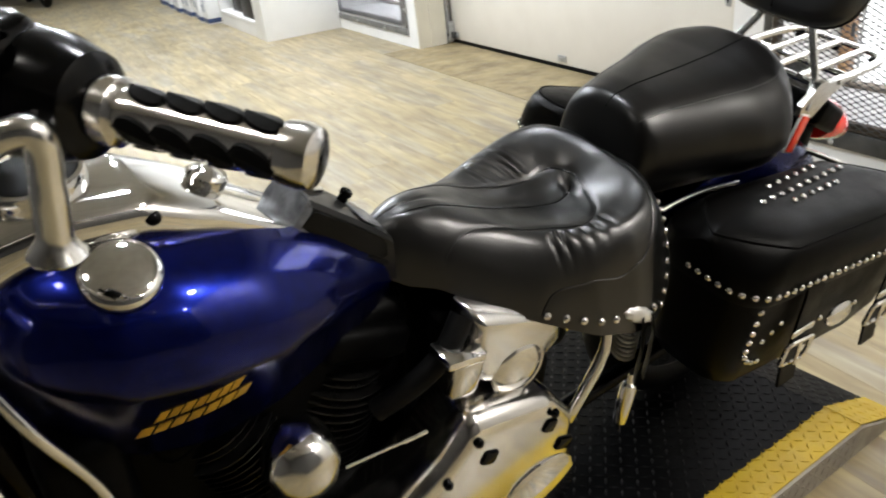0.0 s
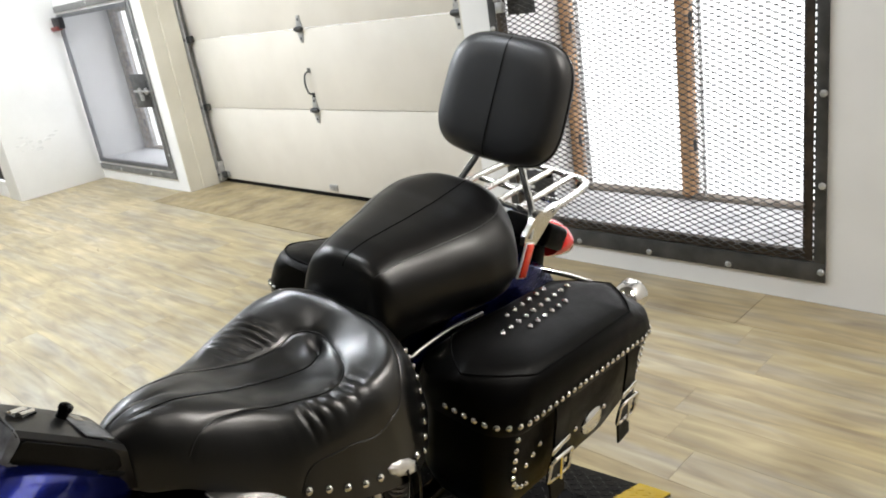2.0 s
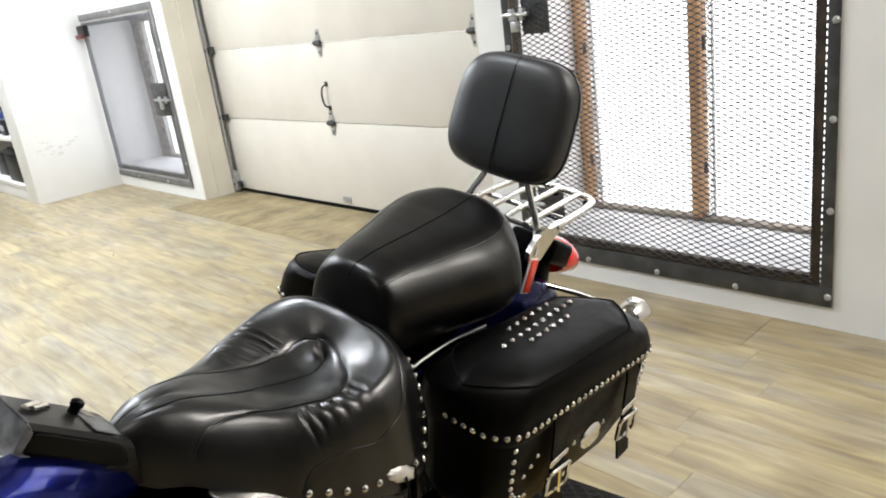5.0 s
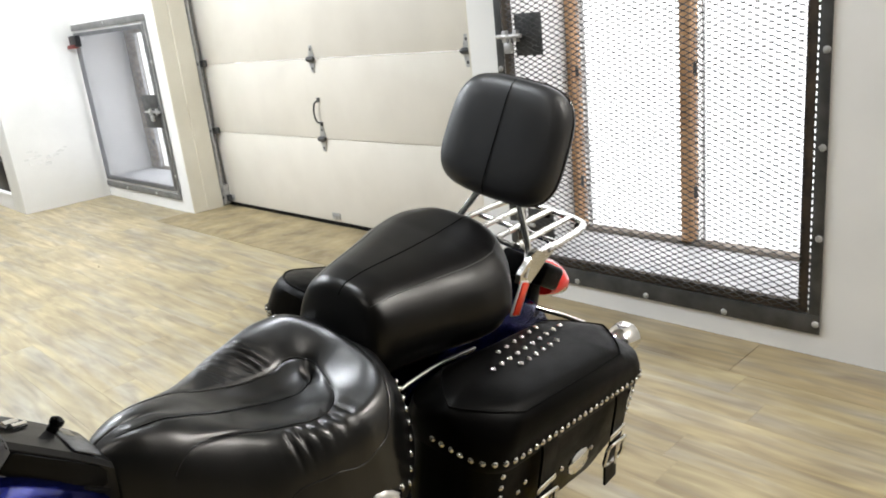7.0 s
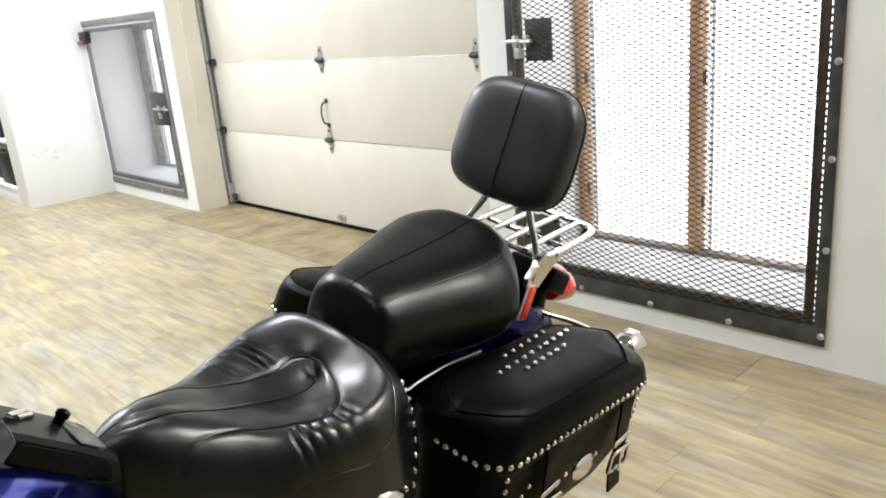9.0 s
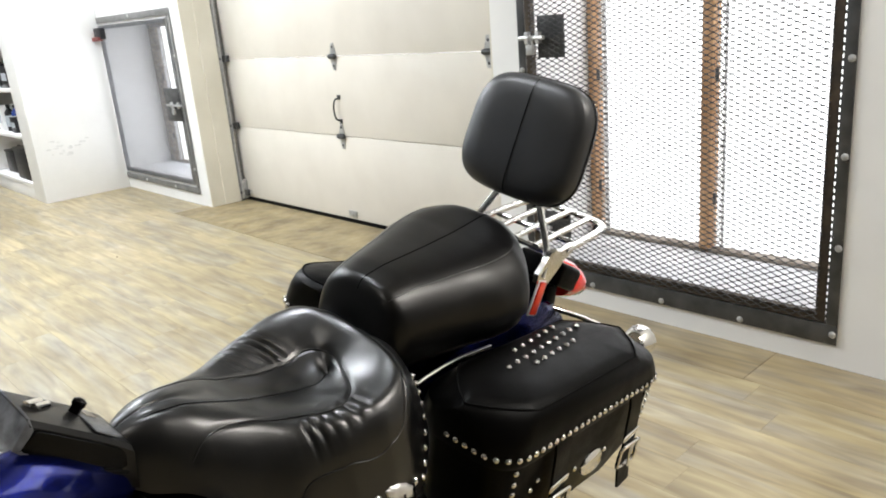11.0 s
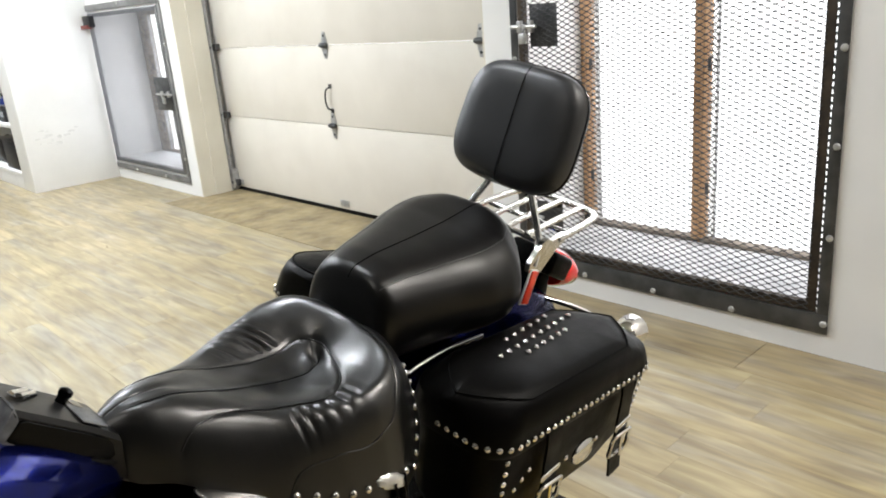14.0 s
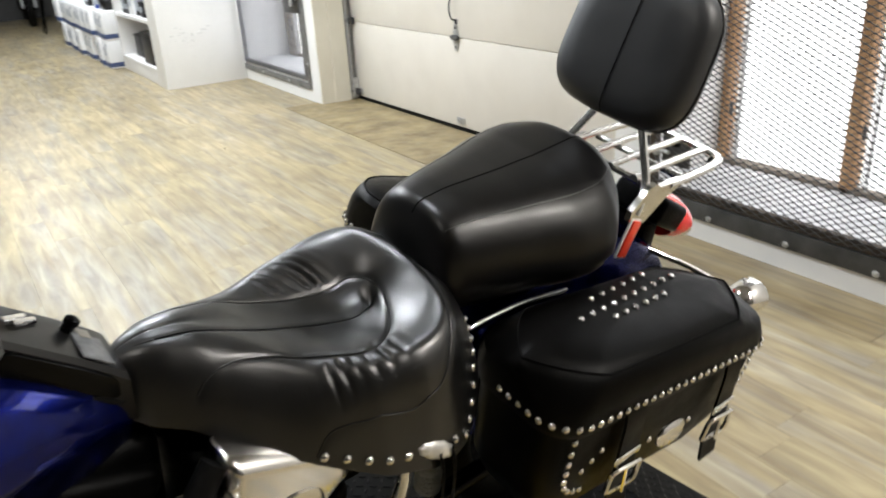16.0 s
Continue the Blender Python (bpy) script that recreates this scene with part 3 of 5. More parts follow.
# ---- shelf unit and boxes ----
SX, SY0, SY1 = 2.11, 7.36, 9.05
shelf = thing("shelf_unit", "white built-in shelf unit with open shelves", "shelf unit")
bm = bmesh.new()
span(bm, (SX, SY0, 0), (WALL_X - 0.002, SY0 + 0.30, 3.0), 0.004)
part("end_panel", bm, WALL, shelf, "scuffed white end panel")
rng = random.Random(9)
for k in range(16):
    # worn marks low on the end panel
    bm = bmesh.new()
    u, v = 2.22 + .40 * rng.random() ** 1.5, .40 + .10 * rng.random() + .05 * (k % 2)
    n, ra, rb = 9, .012 + .03 * rng.random(), .006 + .012 * rng.random()
    ring = [(u + ra * math.cos(t) * (.7 + .5 * rng.random()), v + rb * math.sin(t) * (.7 + .5 * rng.random())) for t in [2 * math.pi * q / n for q in range(n)]]
    loft(bm, [[(p, SY0 + y, q) for p, q in ring] for y in (.001, -.0006 - .0003 * k)])
    part("scuff", bm, SCUFF, shelf)
bm = bmesh.new()
span(bm, (SX, SY1 - 0.05, 0), (WALL_X - 0.002, SY1, 3.0), 0.004)
part("side_panel", bm, SHELF, shelf)
bm = bmesh.new()
span(bm, (WALL_X - 0.04, SY0 + 0.30, 0), (WALL_X - 0.002, SY1 - 0.05, 3.0), 0.002)
part("back_panel", bm, SHELF, shelf)
bm = bmesh.new()
span(bm, (SX + 0.01, SY0 + 0.30, 0), (SX + 0.03, SY1 - 0.05, 0.14), 0.002)
part("plinth", bm, SHELF, shelf)
LEVELS = (0.16, 0.60, 1.02, 1.44, 1.86, 2.3)
for z in LEVELS:
    bm = bmesh.new()
    span(bm, (SX, SY0 + 0.30, z - 0.035), (WALL_X - 0.04, SY1 - 0.05, z), 0.003)
    part("shelf_board", bm, SHELF, shelf)


def tool_case(x, y, z, s=1.0):
    c = thing("battery", "black motorcycle battery with a lid on a white shelf", "battery", pose(x, y, z))
    bm = bmesh.new()
    box(bm, (0, 0, 0.11 * s), (0.24 * s, 0.36 * s, 0.22 * s), 0.012)
    part("body", bm, PLASTIC_BLK, c)
    bm = bmesh.new()
    box(bm, (0, 0, 0.235 * s), (0.25 * s, 0.37 * s, 0.03 * s), 0.008)
    part("lid", bm, PLASTIC_BLK, c)
    bm = bmesh.new()
    tube(bm, bezier([(0, -0.1 * s, 0.245 * s), (0, -0.06 * s, 0.28 * s), (0, 0.06 * s, 0.28 * s), (0, 0.1 * s, 0.245 * s)]), 0.008, 8)
    part("handle", bm, PLASTIC_BLK, c)
    return c


tool_case(SX + 0.17, SY0 + 0.60, LEVELS[0], 1.2)
tool_case(SX + 0.2, SY0 + 1.25, LEVELS[0], 0.9)


def bottle(x, y, z, h, r, mat, label):
    b = thing("bottle", label, "bottle", pose(x, y, z), "bottles on the shelves")
    bm = bmesh.new()
    lathe(bm, [(r * .9, 0), (r, 0.006), (r, h * .68), (r * .8, h * .78), (r * .35, h * .86), (r * .35, h * .9)], n=14)
    part("body", bm, mat, b)
    bm = bmesh.new()
    lathe(bm, [(r * .45, h * .9), (r * .45, h), (r * .3, h * 1.01)], n=12)
    part("cap", bm, PLASTIC_BLK, b)
    bm = bmesh.new()
    lathe(bm, [(r * 1.015, h * .18), (r * 1.02, h * .2), (r * 1.02, h * .58), (r * 1.015, h * .6)], n=14)
    part("label", bm, GREY_LABEL, b)
    return b


def carton(x, y, z, sx, sy, sz, mat, label):
    c = thing("carton", label, "carton", pose(x, y, z), "cartons on the shelves")
    bm = bmesh.new()
    box(bm, (0, 0, sz / 2), (sx, sy, sz), 0.003)
    part("box", bm, mat, c)
    bm = bmesh.new()
    box(bm, (-sx / 2 - 0.0008, 0, sz * .5), (0.001, sy * .7, sz * .35))
    part("label", bm, GREY_LABEL, c)
    return c


rng = random.Random(4)
for zi, z in enumerate(LEVELS[1:4]):
    y = SY0 + 0.40
    while y < SY1 - 0.16:
        k = rng.random()
        if k < 0.45:
            m = rng.choice((BOTTLE, PLASTIC_BLK, PLASTIC_BLK, RED_LENS if zi == 2 else BLUE_LABEL))
            bottle(SX + 0.08 + rng.random() * 0.05, y, z, 0.2 + 0.06 * rng.random(), 0.042, m, "dark plastic oil bottle with a pale label")
            y += 0.10 + 0.03 * rng.random()
        else:
            w = 0.12 + 0.1 * rng.random()
            carton(SX + 0.14, y + w / 2 - 0.04, z, 0.2, w, 0.12 + 0.14 * rng.random(), rng.choice((PLASTIC_BLK, BLUE_LABEL, PLASTIC_WHT, PLASTIC_BLK)), "small parts carton on a white shelf")
            y += w + 0.02


def oil_crate(x, y, z):
    c = thing("oil_box", "white oil box with a dark blue stripe, stacked by the wall", "storage box", pose(x, y, z), "stacked white boxes")
    bm = bmesh.new()
    box(bm, (0, 0, 0.15), (0.34, 0.27, 0.298), 0.012)
    part("body", bm, PLASTIC_WHT, c)
    bm = bmesh.new()
    box(bm, (-0.001, 0, 0.045), (0.345, 0.274, 0.05), 0.004)
    part("stripe", bm, BLUE_LABEL, c, "dark blue stripe")
    bm = bmesh.new()
    box(bm, (-0.171, 0.02, 0.18), (0.002, 0.12, 0.09))
    part("label", bm, GREY_LABEL, c)
    bm = bmesh.new()
    box(bm, (-0.171, -0.06, 0.25), (0.004, 0.09, 0.03), 0.001)
    part("grip", bm, GREY_LABEL, c)
    return c


first_crate = oil_crate(2.15, 9.25, 0)
for i in range(11):
    for j in range(2):
        if i or j:
            copy_thing(first_crate, pose(2.15 + rng.uniform(-0.03, 0.03), 9.25 + i * 0.285, j * 0.30, 0, 0, rng.uniform(-4, 4)))


# ---- far end of the shop ----
def far_motorcycle(x, y, turn):
    """A dark parked motorcycle seen end-on at the far end."""
    m = thing("motorcycle", "dark parked motorcycle with black tyres at the far end", "motorcycle", pose(x, y, 0, 0, 0, turn))
    for x, r in ((0, .31), (1.45, .31)):
        bm = bmesh.new()
        rings = []
        for k in range(33):
            t = 2 * math.pi * k / 32
            rings.append([(x + (r - .05 + .05 * math.cos(q)) * math.cos(t), .06 * math.sin(q), r + (r - .05 + .05 * math.cos(q)) * math.sin(t)) for q in [2 * math.pi * j / 10 for j in range(10)]])
        loft(bm, rings, caps=False)
        tyre = part("tyre", bm, RUBBER, m)
        bm = bmesh.new()
        lathe(bm, [(.03, -.05), (.2, -.035), (.205, .035), (.03, .05)], toward((x, 0, r), (0, 1, 0)), 28)
        part("rim", bm, GALV, tyre)
    bm = bmesh.new()
    box(bm, (.75, 0, .45), (.7, .3, .45), .08, None, 3)
    part("engine", bm, BLACK_METAL, m)
    bm = bmesh.new()
    box(bm, (.62, 0, .85), (.55, .30, .26), .10, None, 3)
    part("fuel_tank", bm, BLACK_PAINT, m)
    bm = bmesh.new()
    box(bm, (1.15, 0, .76), (.6, .30, .12), .05, None, 3)
    part("seat", bm, LEATHER, m)
    for sg in (-1, 1):
        bm = bmesh.new()
        tube(bm, [(0, sg * .1, .31), (.3, sg * .1, .98)], .026, 10)
        part("fork_leg", bm, GALV, m)
    bm = bmesh.new()
    tube(bm, [(.45, -.38, 1.05), (.32, -.2, 1.08), (.30, .2, 1.08), (.45, .38, 1.05)], .014, 8)
    part("handlebar", bm, BLACK_PAINT, m)


far_motorcycle(2.0, 15.25, 86)
far_motorcycle(0.62, 14.3, 98)
far_motorcycle(-0.42, 10.75, 150)
stool = thing("stool", "black stool with thin tapered legs on the wooden floor", "stool", pose(2.12, 13.85, 0))
bm = bmesh.new()
lathe(bm, [(.01, .60), (.17, .60), (.18, .62), (.17, .66), (.12, .68), (.001, .685)], n=24)
part("seat", bm, LEATHER, stool)
for k in range(4):
    q = radians(45 + 90 * k)
    bm = bmesh.new()
    tube(bm, [(.10 * math.cos(q), .10 * math.sin(q), .61), (.20 * math.cos(q), .20 * math.sin(q), .001)], [.022, .011], 8)
    part("leg", bm, BLACK_PAINT, stool)
chip = thing("wood_splinter", "small dark splinter lying on the plank floor", "splinter", pose(1.82, 4.96, .0025, 0, 0, 70))
bm = bmesh.new()
tube(bm, [(-.03, 0, 0), (0, .004, .0015), (.03, 0, .0005)], [.0015, .0035, .001], 6, flat=.6)
part("sliver", bm, RUST, chip)

bag = thing("tool_bag", "small black tool bag lying on the white boxes", "bag", pose(2.16, 9.42, .602))
bm = bmesh.new()
box(bm, (0, 0, .06), (.20, .26, .12), .035, None, 3)
part("body", bm, LEATHER_MATT, bag)
bm = bmesh.new()
tube(bm, bezier([(0, -.08, .11), (0, -.05, .16), (0, .05, .16), (0, .08, .11)], 6), .008, 8)
part("strap", bm, BLACK_PAINT, bag)
bottle(2.10, 9.72, .601, .22, .045, BOTTLE, "blue plastic bottle standing on the white boxes")
carton(2.20, 9.95, .601, .2, .22, .16, PLASTIC_WHT, "white carton lying on the stacked boxes")
carton(2.18, 10.3, .601, .2, .26, .12, PLASTIC_BLK, "black carton lying on the stacked boxes")


# ---- motorcycle ----
BIKE = pose(0.809, 1.166, 0.078, 0, 0, 6) @ pose(0, 0, 0, 13, 0, 0)
bike = thing("motorcycle", "blue cruiser motorcycle with studded black leather seats and saddlebags", "motorcycle", BIKE)

_stud_bm = bmesh.new()
lathe(_stud_bm, [(0.0058, 0.0), (0.0055, 0.0018), (0.0040, 0.0036), (0.0018, 0.0046), (0.0002, 0.0049)], n=12)
STUD_MESH = bpy.data.meshes.new("stud")
_stud_bm.to_mesh(STUD_MESH)
_stud_bm.free()
STUD_MESH.materials.append(STUD)
STUD_MESH.polygons.foreach_set("use_smooth", [True] * len(STUD_MESH.polygons))


def stud(p, d, parent, s=1.0):
    ob = new("stud", STUD_MESH)
    ob.parent = parent
    ob.matrix_basis = toward(p, d) @ Matrix.Diagonal((s * 1.12, s * 1.12, s * 1.2, 1))
    return ob


# rider seat -----------------------------------------------------------------
# tables along the seat: half width, height of the middle line, height and place of the padding's crest, height of the skirt's edge
S0, SL = -.390, .492
SEAT_W = [(-.390, .046), (-.376, .062), (-.335, .092), (-.270, .140), (-.190, .190), (-.120, .222), (-.050, .238), (-.012, .236), (.025, .224), (.050, .208), (.070, .188), (.088, .157), (.102, .110)]
SEAT_MID = [(-0.400, 0.775), (-0.376, 0.790), (-0.345, 0.798), (-0.300, 0.794), (-0.250, 0.775), (-0.190, 0.747), (-0.120, 0.720), (-0.060, 0.708), (-0.025, 0.712), (0.005, 0.728), (0.030, 0.751), (0.050, 0.766), (0.066, 0.770), (0.078, 0.766), (0.090, 0.754), (0.102, 0.730)]
SEAT_CREST = [(-0.400, 0.777), (-0.376, 0.791), (-0.345, 0.800), (-0.300, 0.796), (-0.250, 0.776), (-0.190, 0.750), (-0.120, 0.749), (-0.050, 0.756), (0.000, 0.765), (0.040, 0.775), (0.066, 0.769), (0.078, 0.763), (0.090, 0.751), (0.102, 0.727)]
SEAT_FAR = [(-.390, 1.0), (-.300, .99), (-.220, .90), (-.140, .876), (-.060, .876), (.000, .93), (.040, 1.0), (.102, 1.0)]
SEAT_AT = [(-.390, .02), (-.300, .05), (-.240, .22), (-.190, .44), (-.120, .56), (-.050, .60), (.000, .58), (.035, .48), (.060, .28), (.085, .08), (.102, .02)]
SEAT_EDGE = [(-.390, .712), (-.376, .702), (-.335, .699), (-.270, .660), (-.190, .626), (-.120, .594), (-.050, .578), (-.012, .572), (.025, .576), (.050, .600), (.070, .640), (.088, .662), (.102, .682)]


def seat_width(x, side=-1):
    return smooth(x, SEAT_W, .006) * (smooth(x, SEAT_FAR, .01) if side > 0 else 1)


def seat_base(x, y):
    """The padding: a dish that rises to a crest, and from there a round shoulder down to the skirt."""
    r = min(abs(y) / max(seat_width(x, y), 1e-4), 1)
    mid, crest, at, edge_z = smooth(x, SEAT_MID, .010), smooth(x, SEAT_CREST, .010), smooth(x, SEAT_AT, .016) * (1.16 if y < 0 else 1), smooth(x, SEAT_EDGE, .008)
    if r < at:
        return mid + (crest - mid) * step(0, 1, r / at)
    return crest - (crest - edge_z) * ((r - at) / (1 - at)) ** ((2.24 if y > 0 else 2.85) - .7 * at)


def seat_top(x, y):
    z = seat_base(x, y)
    # the pinched middle, the seams' valleys and the folds on either side
    z -= .012 * math.exp(-((x + .008 - .35 * (y + .008)) / .011) ** 2 - ((y + .008) / .024) ** 2)
    if y < 0:
        a, wgt = -y, step(.120, .136, -y) * (1 - step(.140, .190, -y)) * step(-.185, -.150, x) * (1 - step(-.085, -.030, x))
    else:
        a, wgt = y, step(.044, .060, y) * (1 - step(.085, .130, y)) * step(-.165, -.135, x) * (1 - step(-.065, -.020, x))
    wgt *= 1 - beside_welt(x, y)
    ph = (x + (.16 if y < 0 else .65) * (a - .1) + .004 * math.sin(41 * x + (2 if y > 0 else 0)) + .003 * math.sin(60 * a)) / .0195 * 2 * math.pi
    z -= wgt * (.0040 + .0020 * math.sin(73 * x + 9 * a)) * (.5 + .5 * math.cos(ph + .6 * math.sin(37 * a + 23 * x))) ** 2.0
    # slack in the stretched hide
    z += .0007 * noise.noise((x * 26, y * 26, 0)) * step(-.33, -.2, x) * (1 - step(.03, .07, x))
    return z


# welt round the dish, middle seam, and welt round the back of the bucket, in plan
SEAMS = [
    bezier([(-.372, .036, 0), (-.305, .038, 0), (-.242, .049, 0), (-.143, .042, 0), (-.06, .042, 0), (-.019, .044, 0), (.004, .025, 0), (.009, -.005, 0), (-.008, -.050, 0), (-.040, -.100, 0), (-.070, -.127, 0), (-.092, -.135, 0),
            (-.118, -.131, 0), (-.165, -.108, 0), (-.212, -.089, 0), (-.255, -.079, 0), (-.284, -.0775, 0), (-.304, -.079, 0), (-.320, -.083, 0)], 6),
    bezier([(-.378, -.008, 0), (-.339, -.020, 0), (-.243, -.025, 0), (-.134, -.020, 0), (-.07, -.026, 0), (-.042, -.028, 0), (-.015, -.016, 0), (-.002, -.007, 0)], 6),
    bezier([(.066, .130, 0), (.074, .080, 0), (.070, .030, 0), (.058, -.053, 0), (.040, -.120, 0), (.018, -.165, 0), (.0, -.188, 0), (-.021, -.204, 0), (-.048, -.210, 0), (-.083, -.207, 0), (-.129, -.193, 0), (-.164, -.180, 0), (-.188, -.174, 0), (-.206, -.176, 0)], 6),
    bezier([(.066, .130, 0), (.048, .165, 0), (.018, .195, 0), (-.05, .215, 0), (-.12, .200, 0), (-.19, .170, 0)], 6),
]
GRID = {}
for line in SEAMS:
    for p, q in zip(line, line[1:]):
        for k in range(4):
            s = p + (q - p) * (k / 4)
            GRID.setdefault((int(s.x // .012), int(s.y // .012)), []).append((s.x, s.y))


def valley(x, y):
    """How near a seam runs, 0 to 1."""
    i, j = int(x // .012), int(y // .012)
    m = min(((x - u) ** 2 + (y - v) ** 2 for di in (-1, 0, 1) for dj in (-1, 0, 1) for u, v in GRID.get((i + di, j + dj), ())), default=1)
    return math.exp(-m / .0042 ** 2)


def beside_welt(x, y):
    i, j = int(x // .012), int(y // .012)
    m = min(((x - u) ** 2 + (y - v) ** 2 for di in (-1, 0, 1) for dj in (-1, 0, 1) for u, v in GRID.get((i + di, j + dj), ())), default=1)
    return math.exp(-m / .0075 ** 2)


def seat_point(x, v):
    """v runs from the left skirt over the top to the right skirt, -1 to 1."""
    a, sg = abs(v), (1 if v > 0 else -1)
    w = seat_width(x, sg)
    r = a if a < .6 else .6 + .4 * (1 - (1 - (a - .6) / .4) ** 1.5)
    return Vector((x, sg * w * r, seat_top(x, w * r * sg) - .0022 * valley(x, w * r * sg) * step(-.385, -.32, x)))


bm = bmesh.new()
NX, NY = 240, 200
xs = [S0 + SL * (i / NX) for i in range(NX + 1)]
loft(bm, [[seat_point(x, -1 + 2 * j / NY) for j in range(NY + 1)] for x in xs], closed=False, caps=False)
# closed underneath and behind
edge = [v for v in bm.verts]
rows = [edge[i * (NY + 1):(i + 1) * (NY + 1)] for i in range(NX + 1)]
for a, b in zip(rows, rows[1:]):
    bm.faces.new((a[0], b[0], b[-1], a[-1]))
bm.faces.new(rows[-1])
bm.faces.new(rows[0])
seat = part("rider_seat", bm, LEATHER, bike, "black leather bucket seat with pinched folds and studs")


def seam(pts, r=0.0021, parent=None, mat=LEATHER, lift=0.0008, n=6):
    bm = bmesh.new()
    tube(bm, [Vector(p) + Vector((0, 0, lift)) for p in pts], r, 6)
    return part("seam", bm, mat, parent)


def on_seat(x, y):
    return (x, y, seat_top(x, y))


for k, line in enumerate(SEAMS):
    seam([Vector(on_seat(p[0], p[1])) - Vector((0, 0, .0022 if k == 1 else .0018)) for p in line], .0010 if k == 1 else .0013, seat, STITCH if k == 1 else LEATHER)
for sg in (-1, 1):
    # studs along the skirt and up the rear edge
    for k in range(8):
        x = -.198 + k * .027
        p = on_seat(x, sg * seat_width(x, sg) * .975)
        stud(p, (0.0, sg * 1, .25), seat, 1.15)
    for k in range(9):
        q = k / 8
        x = .018 + .060 * math.sin(q * 1.5)
        p = on_seat(x, sg * seat_width(x, sg) * (.985 - .10 * q - .14 * q * q))
        stud(p, (.7, sg * .9, .25), seat)
    cp = Vector(on_seat(-.046, sg * seat_width(-.046, sg) * .975))
    bm = bmesh.new()
    m = toward(cp + Vector((0, sg * .002, 0)), (-.05, sg, .45)) @ pose(0, 0, 0, 0, 0, 26 * sg)
    rings = []
    for f, h in ((1.0, -.002), (.98, .0015), (.86, .0035), (.55, .0055), (.2, .006)):
        rings.append([m @ Vector((.031 * f * math.cos(t) * (1 + .04 * math.cos(10 * t) * f), .0135 * f * math.sin(t) * (1 + .05 * math.cos(10 * t) * f), h)) for t in [2 * math.pi * i / 60 for i in range(60)]])
    loft(bm, rings)
    con = part("concho", bm, SATIN, seat, "chrome concho with a scalloped edge")
    bm = bmesh.new()
    base = cp + Vector((.0, sg * .006, -.002))
    for dx in (.004, .026):
        tube(bm, bezier([base + Vector((dx, 0, 0)), base + Vector((dx + .004, sg * .008, -.05)), base + Vector((dx + .012, sg * .004, -.15))]), .0105, 6, flat=.22)
    part("tassel", bm, BAG_LEATHER, seat)

# passenger seat ---------------------------------------------------------------
PS_TOP = [(.062, .74), (.068, .80), (.075, .835), (.090, .852), (.14, .860), (.25, .864), (.34, .870), (.40, .878), (.435, .883), (.462, .872), (.482, .84), (.494, .79), (.500, .75)]
PS_W = [(.064, .086), (.075, .098), (.10, .110), (.17, .127), (.24, .143), (.31, .166), (.36, .172), (.39, .168), (.43, .136), (.465, .094), (.49, .056), (.50, .03)]
PS_N, PS_Y = [(.08, 2.5), (.25, 3.6), (.42, 4.3)], .012


def ps_ring(x, n=56):
    w, zt, zb = smooth(x, PS_W, .006), smooth(x, PS_TOP, .006), .672
    out = []
    for k in range(n):
        a = 2 * math.pi * k / n
        c, s = math.cos(a), math.sin(a)
        e = 2 / (interp(x, PS_N) if c > 0 else 2.5)
        y = w * math.copysign(abs(c) ** e, c)
        if s >= 0:
            z = zt - (zt - .745) * (1 - s ** e) if s > 0 else .745
        else:
            z = .745 - (.745 - zb) * abs(s) ** .6
            y *= .93
        out.append((x, y + PS_Y, z))
    return out


bm = bmesh.new()
loft(bm, [ps_ring(.064 + .436 * (i / 90)) for i in range(91)])
pseat = part("passenger_seat", bm, LEATHER_MATT, bike, "black leather passenger seat with a centre seam")
seam([(x, PS_Y, smooth(x, PS_TOP, .006) - .0012) for x in [.078 + .385 * i / 40 for i in range(41)]], .0016, pseat, STITCH)
for sg in (-1, 1):
    pts = []
    for i in range(30):
        x = .088 + .36 * i / 29
        w = smooth(x, PS_W, .006)
        zt = smooth(x, PS_TOP, .006)
        s = math.sin(.95)
        c = math.cos(.95)
        e = 2 / (interp(x, PS_N) if sg > 0 else 2.5)
        pts.append((x, PS_Y + sg * w * c ** e, zt - (zt - .745) * (1 - s ** e)))
    seam(pts, .0009, pseat, lift=0.0)

# backrest pad ---------------------------------------------------------------
PAD = pose(.545, .004, 1.031, 0, 19, 0)
bm = bmesh.new()


def pad_ring(f, depth, grow):
    out = []
    for k in range(64):
        a = 2 * math.pi * k / 64
        c, s = math.cos(a), math.sin(a)
        e = 2 / 3.6
        wy = .143 * grow
        hz = .126 * grow
        y, z = wy * math.copysign(abs(c) ** e, c), hz * math.copysign(abs(s) ** e, s)
        wy2 = 1 + .03 * (-z / .117)
        out.append(PAD @ Vector((depth, y * wy2, z)))
    return out


loft(bm, [pad_ring(0, d, g) for d, g in ((-.040, .25), (-.0395, .6), (-.036, .80), (-.028, .93), (-.014, .99), (.004, 1.0), (.022, .985), (.032, .94), (.036, .86), (.037, .3))])
pad = part("backrest_pad", bm, PAD_LEATHER, bike, "rounded black leather backrest pad")
bm = bmesh.new()
tube(bm, [PAD @ Vector((-.0405 + .006 * abs(z / .122) ** 6 + .014 * abs(z / .122) ** 16, 0, z)) for z in [-.120 + .240 * i / 24 for i in range(25)]], .0010, 6)
part("seam", bm, STITCH, pad)
bm = bmesh.new()
tube(bm, pad_ring(0, .008, 1.004) + pad_ring(0, .008, 1.004)[:1], .0024, 6)
part("piping", bm, LEATHER, pad)

